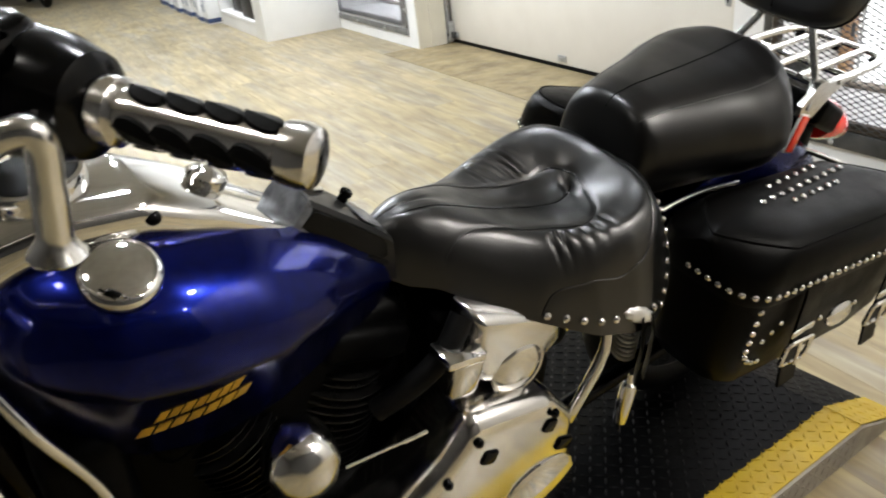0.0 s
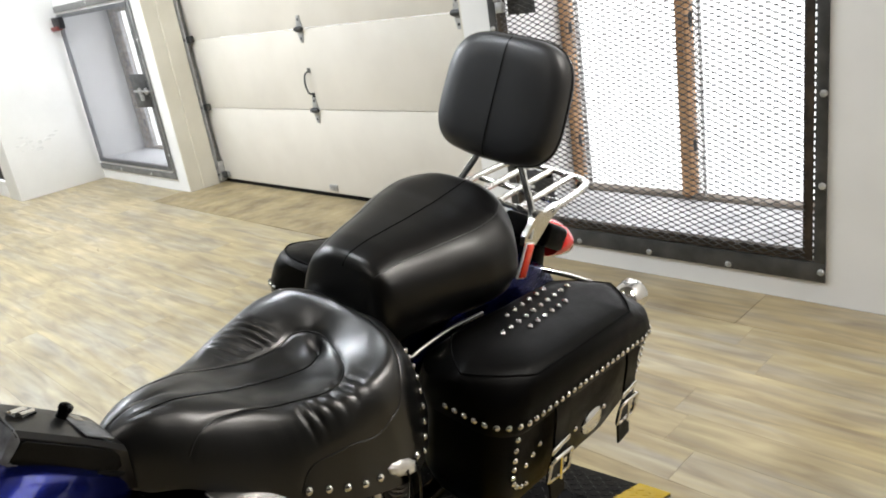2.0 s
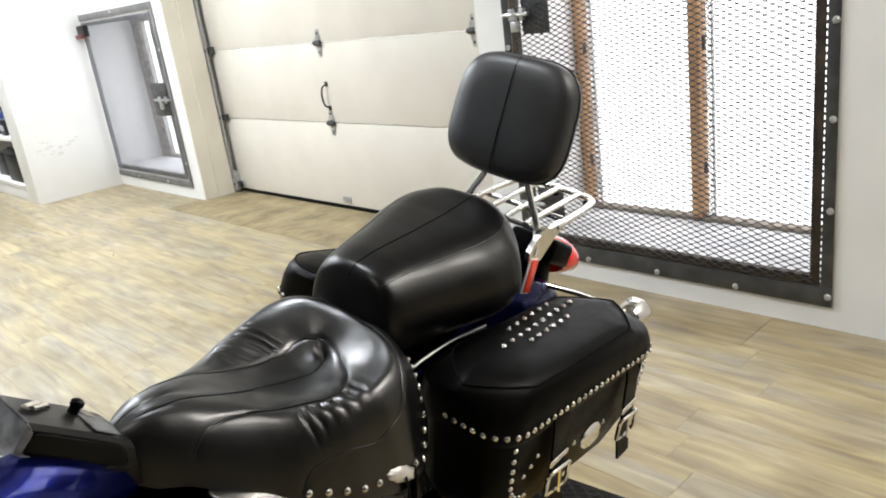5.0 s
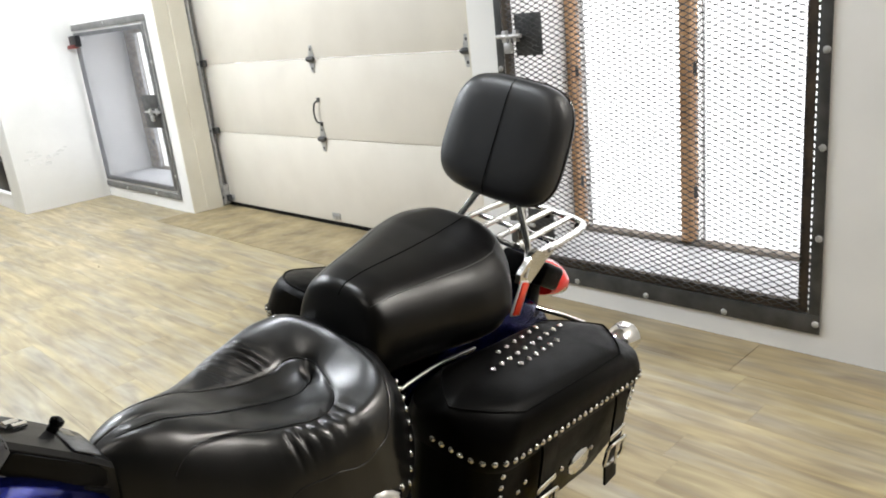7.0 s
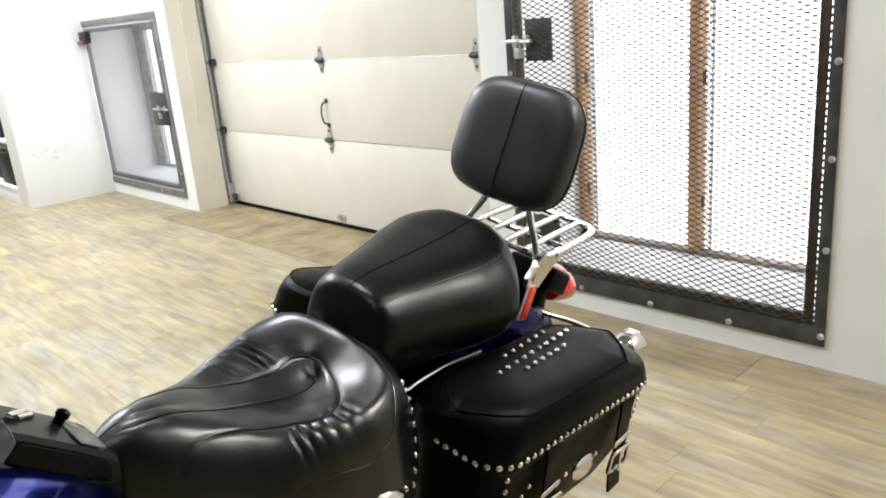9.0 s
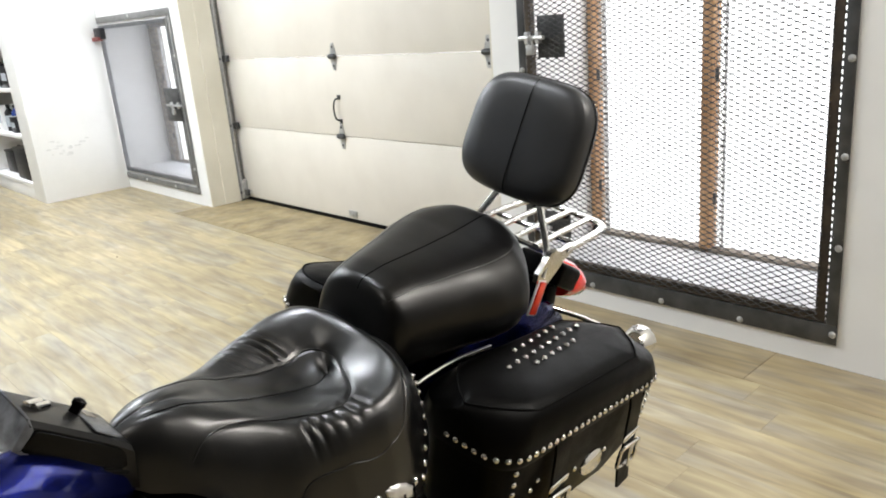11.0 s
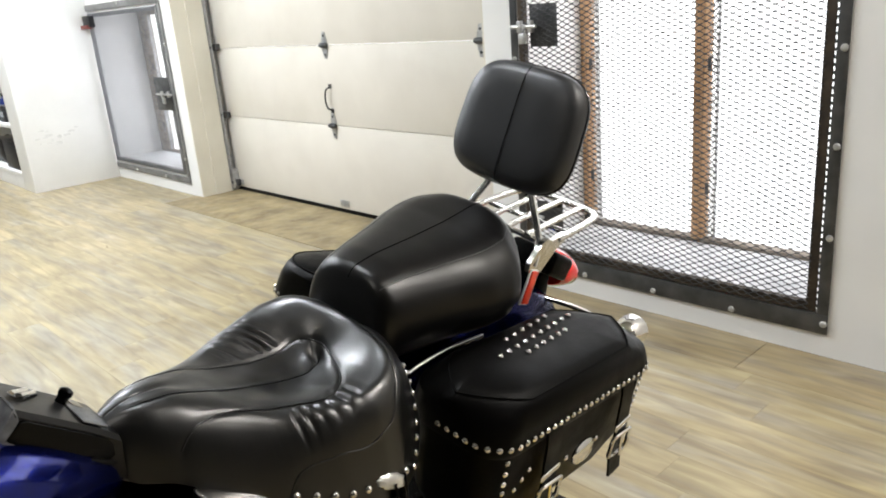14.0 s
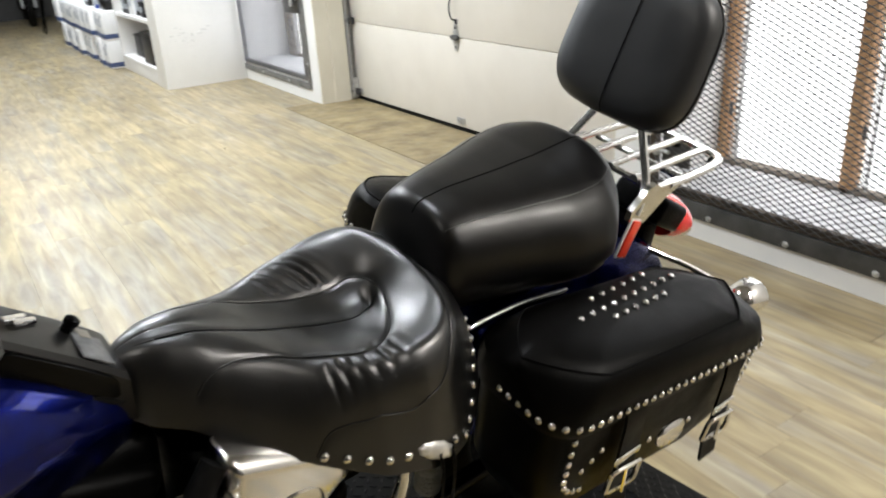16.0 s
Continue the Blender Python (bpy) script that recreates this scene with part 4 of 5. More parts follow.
# sissy bar and rack -----------------------------------------------------------
def strap_bar(bm, pts, w, h, up=(0, 0, 1)):
    """A flat bar with rounded edges along a line, w wide and h thick."""
    pts, up = [Vector(p) for p in pts], Vector(up)
    rings = []
    for i, p in enumerate(pts):
        d = (pts[min(i + 1, len(pts) - 1)] - pts[max(i - 1, 0)]).normalized()
        side = d.cross(up).normalized()
        nrm = side.cross(d)
        rings.append([p + side * (w / 2 * math.copysign(abs(math.cos(t)) ** .45, math.cos(t))) + nrm * (h / 2 * math.copysign(abs(math.sin(t)) ** .6, math.sin(t))) for t in [2 * math.pi * k / 16 for k in range(16)]])
    loft(bm, rings)


rack_z = .806
for sg in (-1, 1):
    # upright, leaning in towards the pad
    bm = bmesh.new()
    strap_bar(bm, bezier([(.545, sg * .030, .955), (.538, sg * .052, .905), (.530, sg * .076, .860), (.522, sg * .098, .820), (.505, sg * .110, .795), (.488, sg * .116, .770)], 8), .015, .010, (1, 0, 0))
    part("sissy_bar_upright", bm, RACK_CHROME, bike)
    # cast bracket that turns into the rack's side bar
    bm = bmesh.new()
    prof = [(.468, .762), (.471, .782), (.492, .800), (.508, .818), (.528, .822), (.545, .812), (.600, .8135), (.600, .798), (.566, .784), (.540, .765), (.516, .748), (.494, .752)]
    loft(bm, [[(a, sg * (.113 + t), b) for a, b in prof] for t in (-.006, .006)])
    bmesh.ops.bevel(bm, geom=[e for e in bm.edges if e.calc_face_angle(0) > .5], offset=.003, segments=2, affect="EDGES", profile=.5, clamp_overlap=True)
    part("side_bracket", bm, RACK_CHROME, bike, "cast chrome bracket of the sissy bar")
    bm = bmesh.new()
    m = pose(.478, sg * .121, .725, 0, 20, 0)
    box(bm, (0, 0, 0), (.026, .008, .074), .003, m.to_3x3().to_4x4())
    bmesh.ops.translate(bm, verts=bm.verts, vec=m.translation)
    rf = part("reflector", bm, ORANGE_RED, bike, "red side reflector in a white edge")
    bm = bmesh.new()
    box(bm, (0, 0, 0), (.032, .006, .081), .003, m.to_3x3().to_4x4())
    bmesh.ops.translate(bm, verts=bm.verts, vec=m.translation + Vector((0, -sg * .003, 0)))
    part("reflector_rim", bm, PLASTIC_WHT, rf)
bm = bmesh.new()
loop = bezier([(.575, -.113, rack_z), (.66, -.112, rack_z), (.725, -.108, rack_z), (.760, -.096, rack_z), (.772, -.072, rack_z), (.774, -.03, rack_z), (.774, .03, rack_z),
               (.772, .072, rack_z), (.760, .096, rack_z), (.725, .108, rack_z), (.66, .112, rack_z), (.575, .113, rack_z)], 8)
strap_bar(bm, loop, .018, .011)
rack = part("luggage_rack", bm, RACK_CHROME, bike, "flat chrome bar luggage rack behind the backrest")
for yy in (-.056, 0, .056):
    bm = bmesh.new()
    strap_bar(bm, [(.545, yy, rack_z - .002), (.66, yy, rack_z + .001), (.768, yy, rack_z + .001)], .016, .009)
    part("slat", bm, RACK_CHROME, rack)
for xx in (.555, .64):
    bm = bmesh.new()
    tube(bm, [(xx, -.113, rack_z - .010), (xx, .113, rack_z - .010)], .007, 10)
    part("cross_bar", bm, RACK_CHROME, rack)
for sg in (-1, 0, 1):
    bm = bmesh.new()
    lathe(bm, [(.009, -.004), (.009, .004), (.005, .007), (.001, .0075)], toward((.758, sg * .028 - .058 * (sg < 0) + .058 * (sg > 0), rack_z - .008), (0, 0, -1)), 12)
    part("rubber_stop", bm, RUBBER, rack)

# rear fender, tail light and signals -------------------------------------------
bm = bmesh.new()
rings = []
for i in range(30):
    a = radians(-20 + 150 * i / 29)
    r, cx, cz = .355, .46, .335
    px, pz = cx - r * math.cos(a + .5), cz + r * math.sin(a + .5)
    ring = []
    for k in range(15):
        b = -1 + 2 * k / 14
        y = .098 * b
        drop = .10 * abs(b) ** 4
        d = Vector((-math.cos(a + .5), 0, math.sin(a + .5)))
        ring.append(Vector((px, y, pz)) - d * drop)
    rings.append(ring)
loft(bm, rings, closed=False, caps=False)
bmesh.ops.solidify(bm, geom=bm.faces, thickness=.004)
part("rear_fender", bm, BLUE, bike, "deep blue painted rear fender")
for sg in (-1, 1):
    bm = bmesh.new()
    tube(bm, bezier([(.07, sg * .124, .684), (.13, sg * .124, .692), (.21, sg * .122, .690), (.27, sg * .115, .676), (.34, sg * .110, .660)]), .0045, 10)
    part("fender_strut", bm, CHROME, bike)
    bm = bmesh.new()
    tube(bm, bezier([(.66, sg * .05, .605), (.72, sg * .13, .580), (.77, sg * .205, .548)]), .0065, 10)
    part("signal_arm", bm, CHROME, bike)
    bm = bmesh.new()
    lathe(bm, [(.004, -.052), (.018, -.047), (.029, -.034), (.036, -.012), (.038, .010), (.038, .020), (.035, .025), (.02, .029), (.001, .031)], toward((.786, sg * .236, .542), (1, 0, .02)), 28)
    sig = part("turn_signal", bm, CHROME, bike, "chrome bullet turn signal")
    bm = bmesh.new()
    lathe(bm, [(.030, .024), (.026, .034), (.012, .040), (.001, .041)], toward((.786, sg * .236, .542), (1, 0, .02)), 20)
    part("lens", bm, RED_LENS, sig)
bm = bmesh.new()
loft(bm, [[(x, -.008 + w * math.cos(a), z + h * math.sin(a)) for a in [2 * math.pi * k / 28 for k in range(28)]] for x, z, w, h in
          ((.722, .640, .058, .038), (.738, .640, .068, .046), (.778, .632, .070, .048), (.796, .625, .058, .040), (.806, .621, .032, .022))])
tail = part("tail_light", bm, RED_LENS, bike, "red oval tail light lens")
tm = pose(.700, -.008, .676, 0, 29, 0)
bm = bmesh.new()
box(bm, tm.translation, (.108, .128, .058), .012, tm.to_3x3().to_4x4(), 3)
part("housing", bm, BLACK_METAL, tail, "black plastic housing")
bm = bmesh.new()
box(bm, (.67, 0, .625), (.05, .10, .075), .012)
part("mount", bm, BLACK_METAL, tail)
bm = bmesh.new()
box(bm, tm @ Vector((.030, -.010, .0295)), (.018, .070, .003), .001, tm.to_3x3().to_4x4())
part("reflector_strip", bm, ORANGE_RED, tail)

# saddlebags ---------------------------------------------------------------------


def saddlebag(sg):
    """A leather saddlebag: body, hinged lid with a studded rim, straps with buckles."""
    def rr(x0, x1, y0, y1, z, r, n=6, cut=0.0):
        """A rectangle with round corners, flattened towards a straight cut."""
        out = []
        for cx, cy, a0 in ((x1 - r, y1 - r, 0), (x0 + r, y1 - r, 90), (x0 + r, y0 + r, 180), (x1 - r, y0 + r, 270)):
            for k in range(n + 1):
                a, q = radians(a0 + 90 * k / n), k / n
                e0, e1 = radians(a0), radians(a0 + 90)
                ca, sa = ((1 - cut) * f(a) + cut * (f(e0) * (1 - q) + f(e1) * q) for f in (math.cos, math.sin))
                out.append((cx + r * ca, sg * (cy + r * sa), z))
        return out

    def tilt(p, k=.10):
        x, y, z = p
        return (x + .010, y + sg * ((x - .1) * .05 - .018), z - k * (x - .08) + .004)
    bm = bmesh.new()
    body = [(.15, .51, .165, .295, .375, .05), (.125, .56, .150, .320, .39, .055), (.105, .606, .140, .333, .44, .055), (.102, .622, .138, .340, .54, .055), (.102, .624, .138, .340, .64, .055)]
    loft(bm, [[tilt(p, .06) for p in rr(a, b, c, d, z, r)] for a, b, c, d, z, r in body])
    bag = part("saddlebag", bm, BAG_LEATHER, bike, "black leather saddlebag with a studded lid and buckled straps")
    bm = bmesh.new()
    lid = [(.093, .640, .132, .349, .600, .062), (.090, .644, .130, .353, .612, .064), (.088, .644, .130, .353, .642, .066), (.086, .638, .131, .351, .668, .074), (.083, .612, .148, .346, .690, .090),
           (.094, .600, .158, .340, .7035, .090), (.125, .565, .165, .318, .712, .075), (.18, .53, .172, .29, .7175, .055), (.26, .46, .175, .25, .719, .03)]
    loft(bm, [[tilt(p, .085) for p in rr(a, b, c, d, z, r, 6, (.72 if sg < 0 else 0) * step(.655, .70, z))] for a, b, c, d, z, r in lid])
    ld = part("lid", bm, BAG_LEATHER, bag)
    bm = bmesh.new()
    ring = [tilt(p, .085) for p in rr(.094, .600, .158, .340, .7040, .090, 6, .72 if sg < 0 else 0)]
    tube(bm, ring + ring[:1], .0021, 6)
    part("seam", bm, STITCH, bag)
    # studs round the lid's rim: front, side, back
    path = [Vector(tilt(p, .085)) for p in rr(.089, .644, .130, .354, .625, .064, 12)]
    path = path + path[:1]
    acc, nxt = 0.0, 0.0
    for a, b in zip(path, path[1:]):
        L = (b - a).length
        while nxt <= acc + L + 1e-9:
            p = a + (b - a) * ((nxt - acc) / max(L, 1e-6))
            if abs(p.y) > .19:
                c = Vector((min(max(p.x, .153), .584), sg * min(abs(p.y), .289), p.z))
                stud(p, (p - c).normalized(), bag)
            nxt += .0205
        acc += L
    # studs in a slanting block on top
    for n, p0, p1 in ((6, (.302, .190), (.450, .182)), (10, (.242, .221), (.501, .209)), (6, (.301, .243), (.437, .240))):
        for k in range(n):
            x, y = (p0[i] + (p1[i] - p0[i]) * k / (n - 1) for i in (0, 1))
            stud((x, sg * y, .7225 - .085 * (x - .09)), (.085, 0, 1), bag)
    # straps with buckles
    for x0, wd in ((.262, .050), (.530, .050)):
        bm = bmesh.new()
        line = bezier([tilt((x0, sg * .343, .64)), tilt((x0, sg * .352, .60)), tilt((x0, sg * .354, .55)), tilt((x0, sg * .356, .50)), tilt((x0, sg * .354, .45)), tilt((x0 + .006, sg * .360, .385))], 5)
        loft(bm, [[p + Vector((-wd / 2, -sg * .001, 0)), p + Vector((wd / 2, -sg * .001, 0)), p + Vector((wd / 2, sg * .004, 0)), p + Vector((-wd / 2, sg * .004, 0))] for p in line])
        part("strap", bm, BAG_LEATHER, bag)
        bm = bmesh.new()
        z = .468
        loop = [tilt((x0 + .036 * math.copysign(abs(math.cos(a)) ** .35, math.cos(a)), sg * (.362 + .004 * math.sin(a)), z + .030 * math.copysign(abs(math.sin(a)) ** .35, math.sin(a)))) for a in [2 * math.pi * k / 28 for k in range(29)]]
        tube(bm, loop, .0046, 8)
        tube(bm, [tilt((x0, sg * .364, z + .030)), tilt((x0, sg * .368, z - .030))], .003, 6)
        for q in (.052,):
            box(bm, tilt((x0 - .004, sg * .361, z + q)), (.064, .006, .014), .003)
        part("buckle", bm, CHROME, bag, "chrome strap buckle")
    for x0 in (.388,):
        bm = bmesh.new()
        lathe(bm, [(.030, 0), (.030, .003), (.024, .006), (.001, .008)], toward(tilt((x0, sg * .350, .505)), (0, sg, .15)) @ Matrix.Diagonal((1.35, .75, 1.4, 1)), 28)
        part("concho", bm, CHROME, bag, "oval chrome plate")
        for dx in (-.055, .055):
            stud(tilt((x0 + dx, sg * .346, .510)), (0, sg, 0), bag)
    # bound rear edge that hangs from the lid's corner
    bm = bmesh.new()
    line = bezier([tilt((.618, sg * .322, .628)), tilt((.636, sg * .318, .606)), tilt((.639, sg * .318, .575)), tilt((.631, sg * .318, .530)), tilt((.619, sg * .318, .495))], 6)
    tube(bm, line, [.004] + [.009] * (len(line) - 2) + [.004], 8, flat=.6)
    part("edge_binding", bm, BAG_LEATHER, bag)
    for k in range(2, len(line) - 2, 2):
        stud(line[k] + Vector((.002, sg * .008, 0)), (.5, sg, 0), bag, .95)
    # riveted corner strap at the front
    for x, z in ((.138, .612), (.137, .588), (.135, .564), (.135, .541), (.136, .519), (.138, .497), (.145, .478), (.157, .463), (.172, .455), (.188, .452)):
        stud(tilt((x, sg * (.3415 - .006 * (1 - step(.44, .55, z))), z)), (-.2, sg, 0), bag, .95)
    for k in range(3):
        stud(tilt((.166 + .020 * k, sg * .345, .515 + .014 * k)), (0, sg, 0), bag, .85)
    return bag


saddlebag(-1)
saddlebag(1).matrix_basis = pose(.160, .236, .680) @ pose(0, 0, 0, 0, 12, 0) @ pose(-.12, -.25, -.65)

# fuel tank ------------------------------------------------------------------------
TK_W = [(-.90, .02), (-.885, .075), (-.85, .125), (-.78, .168), (-.70, .176), (-.60, .166), (-.52, .128), (-.45, .090), (-.40, .060), (-.36, .022)]
TK_T = [(-.90, .87), (-.87, .912), (-.80, .938), (-.70, .930), (-.60, .897), (-.50, .845), (-.43, .790), (-.36, .725)]
TK_B = [(-.90, .80), (-.87, .72), (-.80, .645), (-.70, .612), (-.60, .622), (-.50, .640), (-.43, .652), (-.36, .66)]


def tank_ring(x, n=96):
    w, t, b = smooth(x, TK_W, .012), smooth(x, TK_T), smooth(x, TK_B)
    mid = b + (t - b) * .58
    out = []
    for k in range(n):
        a = 2 * math.pi * k / n
        c, s = math.cos(a), math.sin(a)
        y = w * math.copysign(abs(c) ** (2 / 2.3), c)
        z = mid + (t - mid) * s ** (2 / 2.3) if s > 0 else mid - (mid - b) * abs(s) ** (2 / 2.6)
        if s < 0:
            y = w * math.copysign(min(abs(c) ** .55, 1 - .42 * (mid - z) / (mid - b)), c)
        out.append((x, y, z))
    return out


def tank_top(x, y):
    w, t, b = smooth(x, TK_W, .012), smooth(x, TK_T), smooth(x, TK_B)
    mid = b + (t - b) * .58
    c = min(abs(y) / w, 1) ** (2.3 / 2)
    return mid + (t - mid) * max(1 - c * c, 0) ** (1 / 2.3)


bm = bmesh.new()
loft(bm, [tank_ring(-.90 + .54 * i / 70) for i in range(71)])
tank = part("fuel_tank", bm, BLUE, bike, "glossy deep blue teardrop fuel tank")
for sg in (-1, 1):
    cx, cy = -.746, sg * .104
    cz = tank_top(cx, cy)
    e = .01
    nrm = Vector((-(tank_top(cx + e, cy) - tank_top(cx - e, cy)) / (2 * e), -(tank_top(cx, cy + e) - tank_top(cx, cy - e)) / (2 * e), 1)).normalized()
    bm = bmesh.new()
    lathe(bm, [(.041, -.004), (.0415, .006), (.039, .011), (.034, .0135), (.02, .016), (.001, .017)], toward((cx, cy, cz), nrm), 40)
    part("fuel_cap", bm, CHROME, tank, "domed chrome fuel cap")
# gold script shown as two plain slanted bars
for row, (x0, x1, zz) in enumerate(((-.758, -.660, .746), (-.780, -.650, .714))):
    n = 7
    for k in range(n):
        x = x0 + (x1 - x0) * (k + .5) / n
        bm = bmesh.new()
        hw, hh = (x1 - x0) / n * .40, .010
        pts = []
        for (dx, dz) in ((-hw - .004, -hh), (hw - .004, -hh), (hw + .004, hh), (-hw + .004, hh)):
            z = zz + dz + .16 * (x + dx - x0)
            w, t, b = smooth(x + dx, TK_W, .012), smooth(x + dx, TK_T), smooth(x + dx, TK_B)
            mid = b + (t - b) * .58
            if z > mid:
                s = ((z - mid) / (t - mid)) ** 1.15
                y = w * math.sqrt(max(1 - s * s, 0)) ** (2 / 2.3)
            else:
                s = ((mid - z) / (mid - b)) ** 1.3
                y = w * min(max(1 - s * s, 0) ** .275, 1 - .42 * (mid - z) / (mid - b))
            pts.append(Vector((x + dx, -y - .0012, z)))
        loft(bm, [pts, [p + Vector((0, .0008, 0)) for p in pts]])
        part("decal_bar", bm, GOLD, tank, "gold decal bar")

# dash console -----------------------------------------------------------------------
bm = bmesh.new()
rings = []
for i in range(40):
    x = -.885 + .36 * i / 39
    w = interp(x, [(-.885, .03), (-.86, .055), (-.78, .072), (-.66, .070), (-.58, .058), (-.525, .048)])
    t = interp(x, [(-.885, .93), (-.86, .96), (-.78, .985), (-.70, .974), (-.62, .930), (-.575, .896), (-.525, .858)])
    b = smooth(x, TK_T) - .03
    ring = []
    for k in range(24):
        a = 2 * math.pi * k / 24
        c, s = math.cos(a), math.sin(a)
        ring.append((x, w * math.copysign(abs(c) ** .7, c), (t + b) / 2 + (t - b) / 2 * math.copysign(abs(s) ** .55, s)))
    rings.append(ring)
loft(bm, rings)
dash = part("dash_console", bm, CHROME, bike, "chrome dash console along the tank")
bm = bmesh.new()
lathe(bm, [(.050, -.01), (.052, .006), (.050, .014), (.046, .016), (.044, .012), (.001, .012)], toward((-.785, 0, .982), (-.05, 0, 1)), 40)
part("speedometer", bm, CHROME, dash)
bm = bmesh.new()
lathe(bm, [(.0435, 0), (.0435, .002), (.001, .002)], toward((-.785, 0, .995), (-.05, 0, 1)), 32)
part("dial", bm, BLACK_PAINT, dash)
bm = bmesh.new()
lathe(bm, [(.024, -.006), (.025, .006), (.022, .010), (.018, .009), (.010, .014), (.001, .016)], toward((-.612, 0, .932), (.45, 0, 1)), 32)
part("switch_knob", bm, CHROME, dash)
bm = bmesh.new()
lathe(bm, [(.009, 0), (.009, .004), (.004, .006), (.001, .006)], toward((-.695, -.066, .945), (0, -1, .6)), 14)
part("screw", bm, BLACK_PAINT, dash)
# brushed front face behind the dash, then the black wedge in front of the seat
def wedge_top(x):
    return .884 - .82 * (x + .502)


bm = bmesh.new()
rings = []
for x, w, t in ((-.538, .053, .846), (-.531, .052, .856), (-.518, .050, .871), (-.506, .0475, .885), (-.502, .046, .887)):
    b_ = smooth(x, TK_T) - .03
    rings.append([(x, -w - .004, b_), (x, -w, t - .012), (x, -w + .006, t - .002), (x, -w + .014, t), (x, w - .014, t), (x, w - .006, t - .002), (x, w, t - .012), (x, w + .004, b_)])
loft(bm, rings)
part("dash_collar", bm, COLLAR, bike, "brushed metal front face of the seat wedge")
bm = bmesh.new()
rings = []
for i in range(15):
    x = -.505 + .120 * i / 14
    w, t = .047 + .004 * i / 14, wedge_top(x) - .006 * (i / 14) ** 5
    b_ = smooth(x, TK_T) - .035
    rings.append([(x, -w - .004, b_), (x, -w, t - .034), (x, -w + .002, t - .008), (x, -w + .008, t), (x, 0, t + .003), (x, w - .008, t), (x, w - .002, t - .008), (x, w, t - .034), (x, w + .004, b_)])
loft(bm, rings)
bib = part("console_tail", bm, LEATHER_MATT, bike, "black leather-covered wedge between dash and seat")
# glossy side panel with rounded corners, and the lip under it
for sg in (-1, 1):
    bm = bmesh.new()
    edge = [(-.505, -.008), (-.502, -.003), (-.496, .0), (-.470, .0), (-.43, .0), (-.404, -.002), (-.399, -.008), (-.399, -.026), (-.406, -.034), (-.47, -.040), (-.516, -.042), (-.522, -.036)]
    loft(bm, [[(x, sg * (.0475 + .003 * (x + .5) / .1 + o), wedge_top(x) - .010 + z) for x, z in edge] for o in (-.006, .004)])
    part("side_panel", bm, BLACK_PAINT, bib, "glossy black side panel")
    bm = bmesh.new()
    tube(bm, bezier([(-.535, sg * .060, smooth(-.535, TK_T) - .012), (-.48, sg * .058, wedge_top(-.48) - .058), (-.42, sg * .052, wedge_top(-.42) - .054), (-.388, sg * .046, wedge_top(-.388) - .050)], 6), [.005] * 17 + [.003, .001], 8)
    part("lip", bm, RUBBER, bib)
lean = math.degrees(math.atan(.82))
bm = bmesh.new()
box(bm, (0, 0, 0), (.040, .052, .002), .0008, pose(0, 0, 0, 0, lean, 0))
bmesh.ops.translate(bm, verts=bm.verts, vec=(-.412, -.016, wedge_top(-.412) + .0032))
part("trim_plate", bm, COLLAR, bib, "dull metal trim plate")
bm = bmesh.new()
box(bm, (0, 0, 0), (.016, .018, .0012), .0004, pose(0, 0, 0, 0, lean, 0))
bmesh.ops.translate(bm, verts=bm.verts, vec=(-.412, .014, wedge_top(-.412) + .0046))
part("label_plate", bm, ALU, bib)
for dx, w_ in ((-.012, .011), (.001, .009)):
    bm = bmesh.new()
    tube(bm, [(-.472 + dx * .7 - .012, -.008, wedge_top(-.472 + dx * .7 - .012) + .006), (-.472 + dx * .7 + .012, .014, wedge_top(-.472 + dx * .7 + .012) + .006)], w_ * .55, 10, flat=.7)
    part("badge_bar", bm, CHROME, bib, "chrome badge bar")
bm = bmesh.new()
lathe(bm, [(.0075, -.002), (.0075, .008), (.0095, .011), (.009, .017), (.004, .020), (.001, .0203)], toward((-.430, .014, wedge_top(-.430) + .002), (.63, 0, .77)), 14)
part("release_knob", bm, BLACK_PAINT, bib)
GRIP_TURN = .02
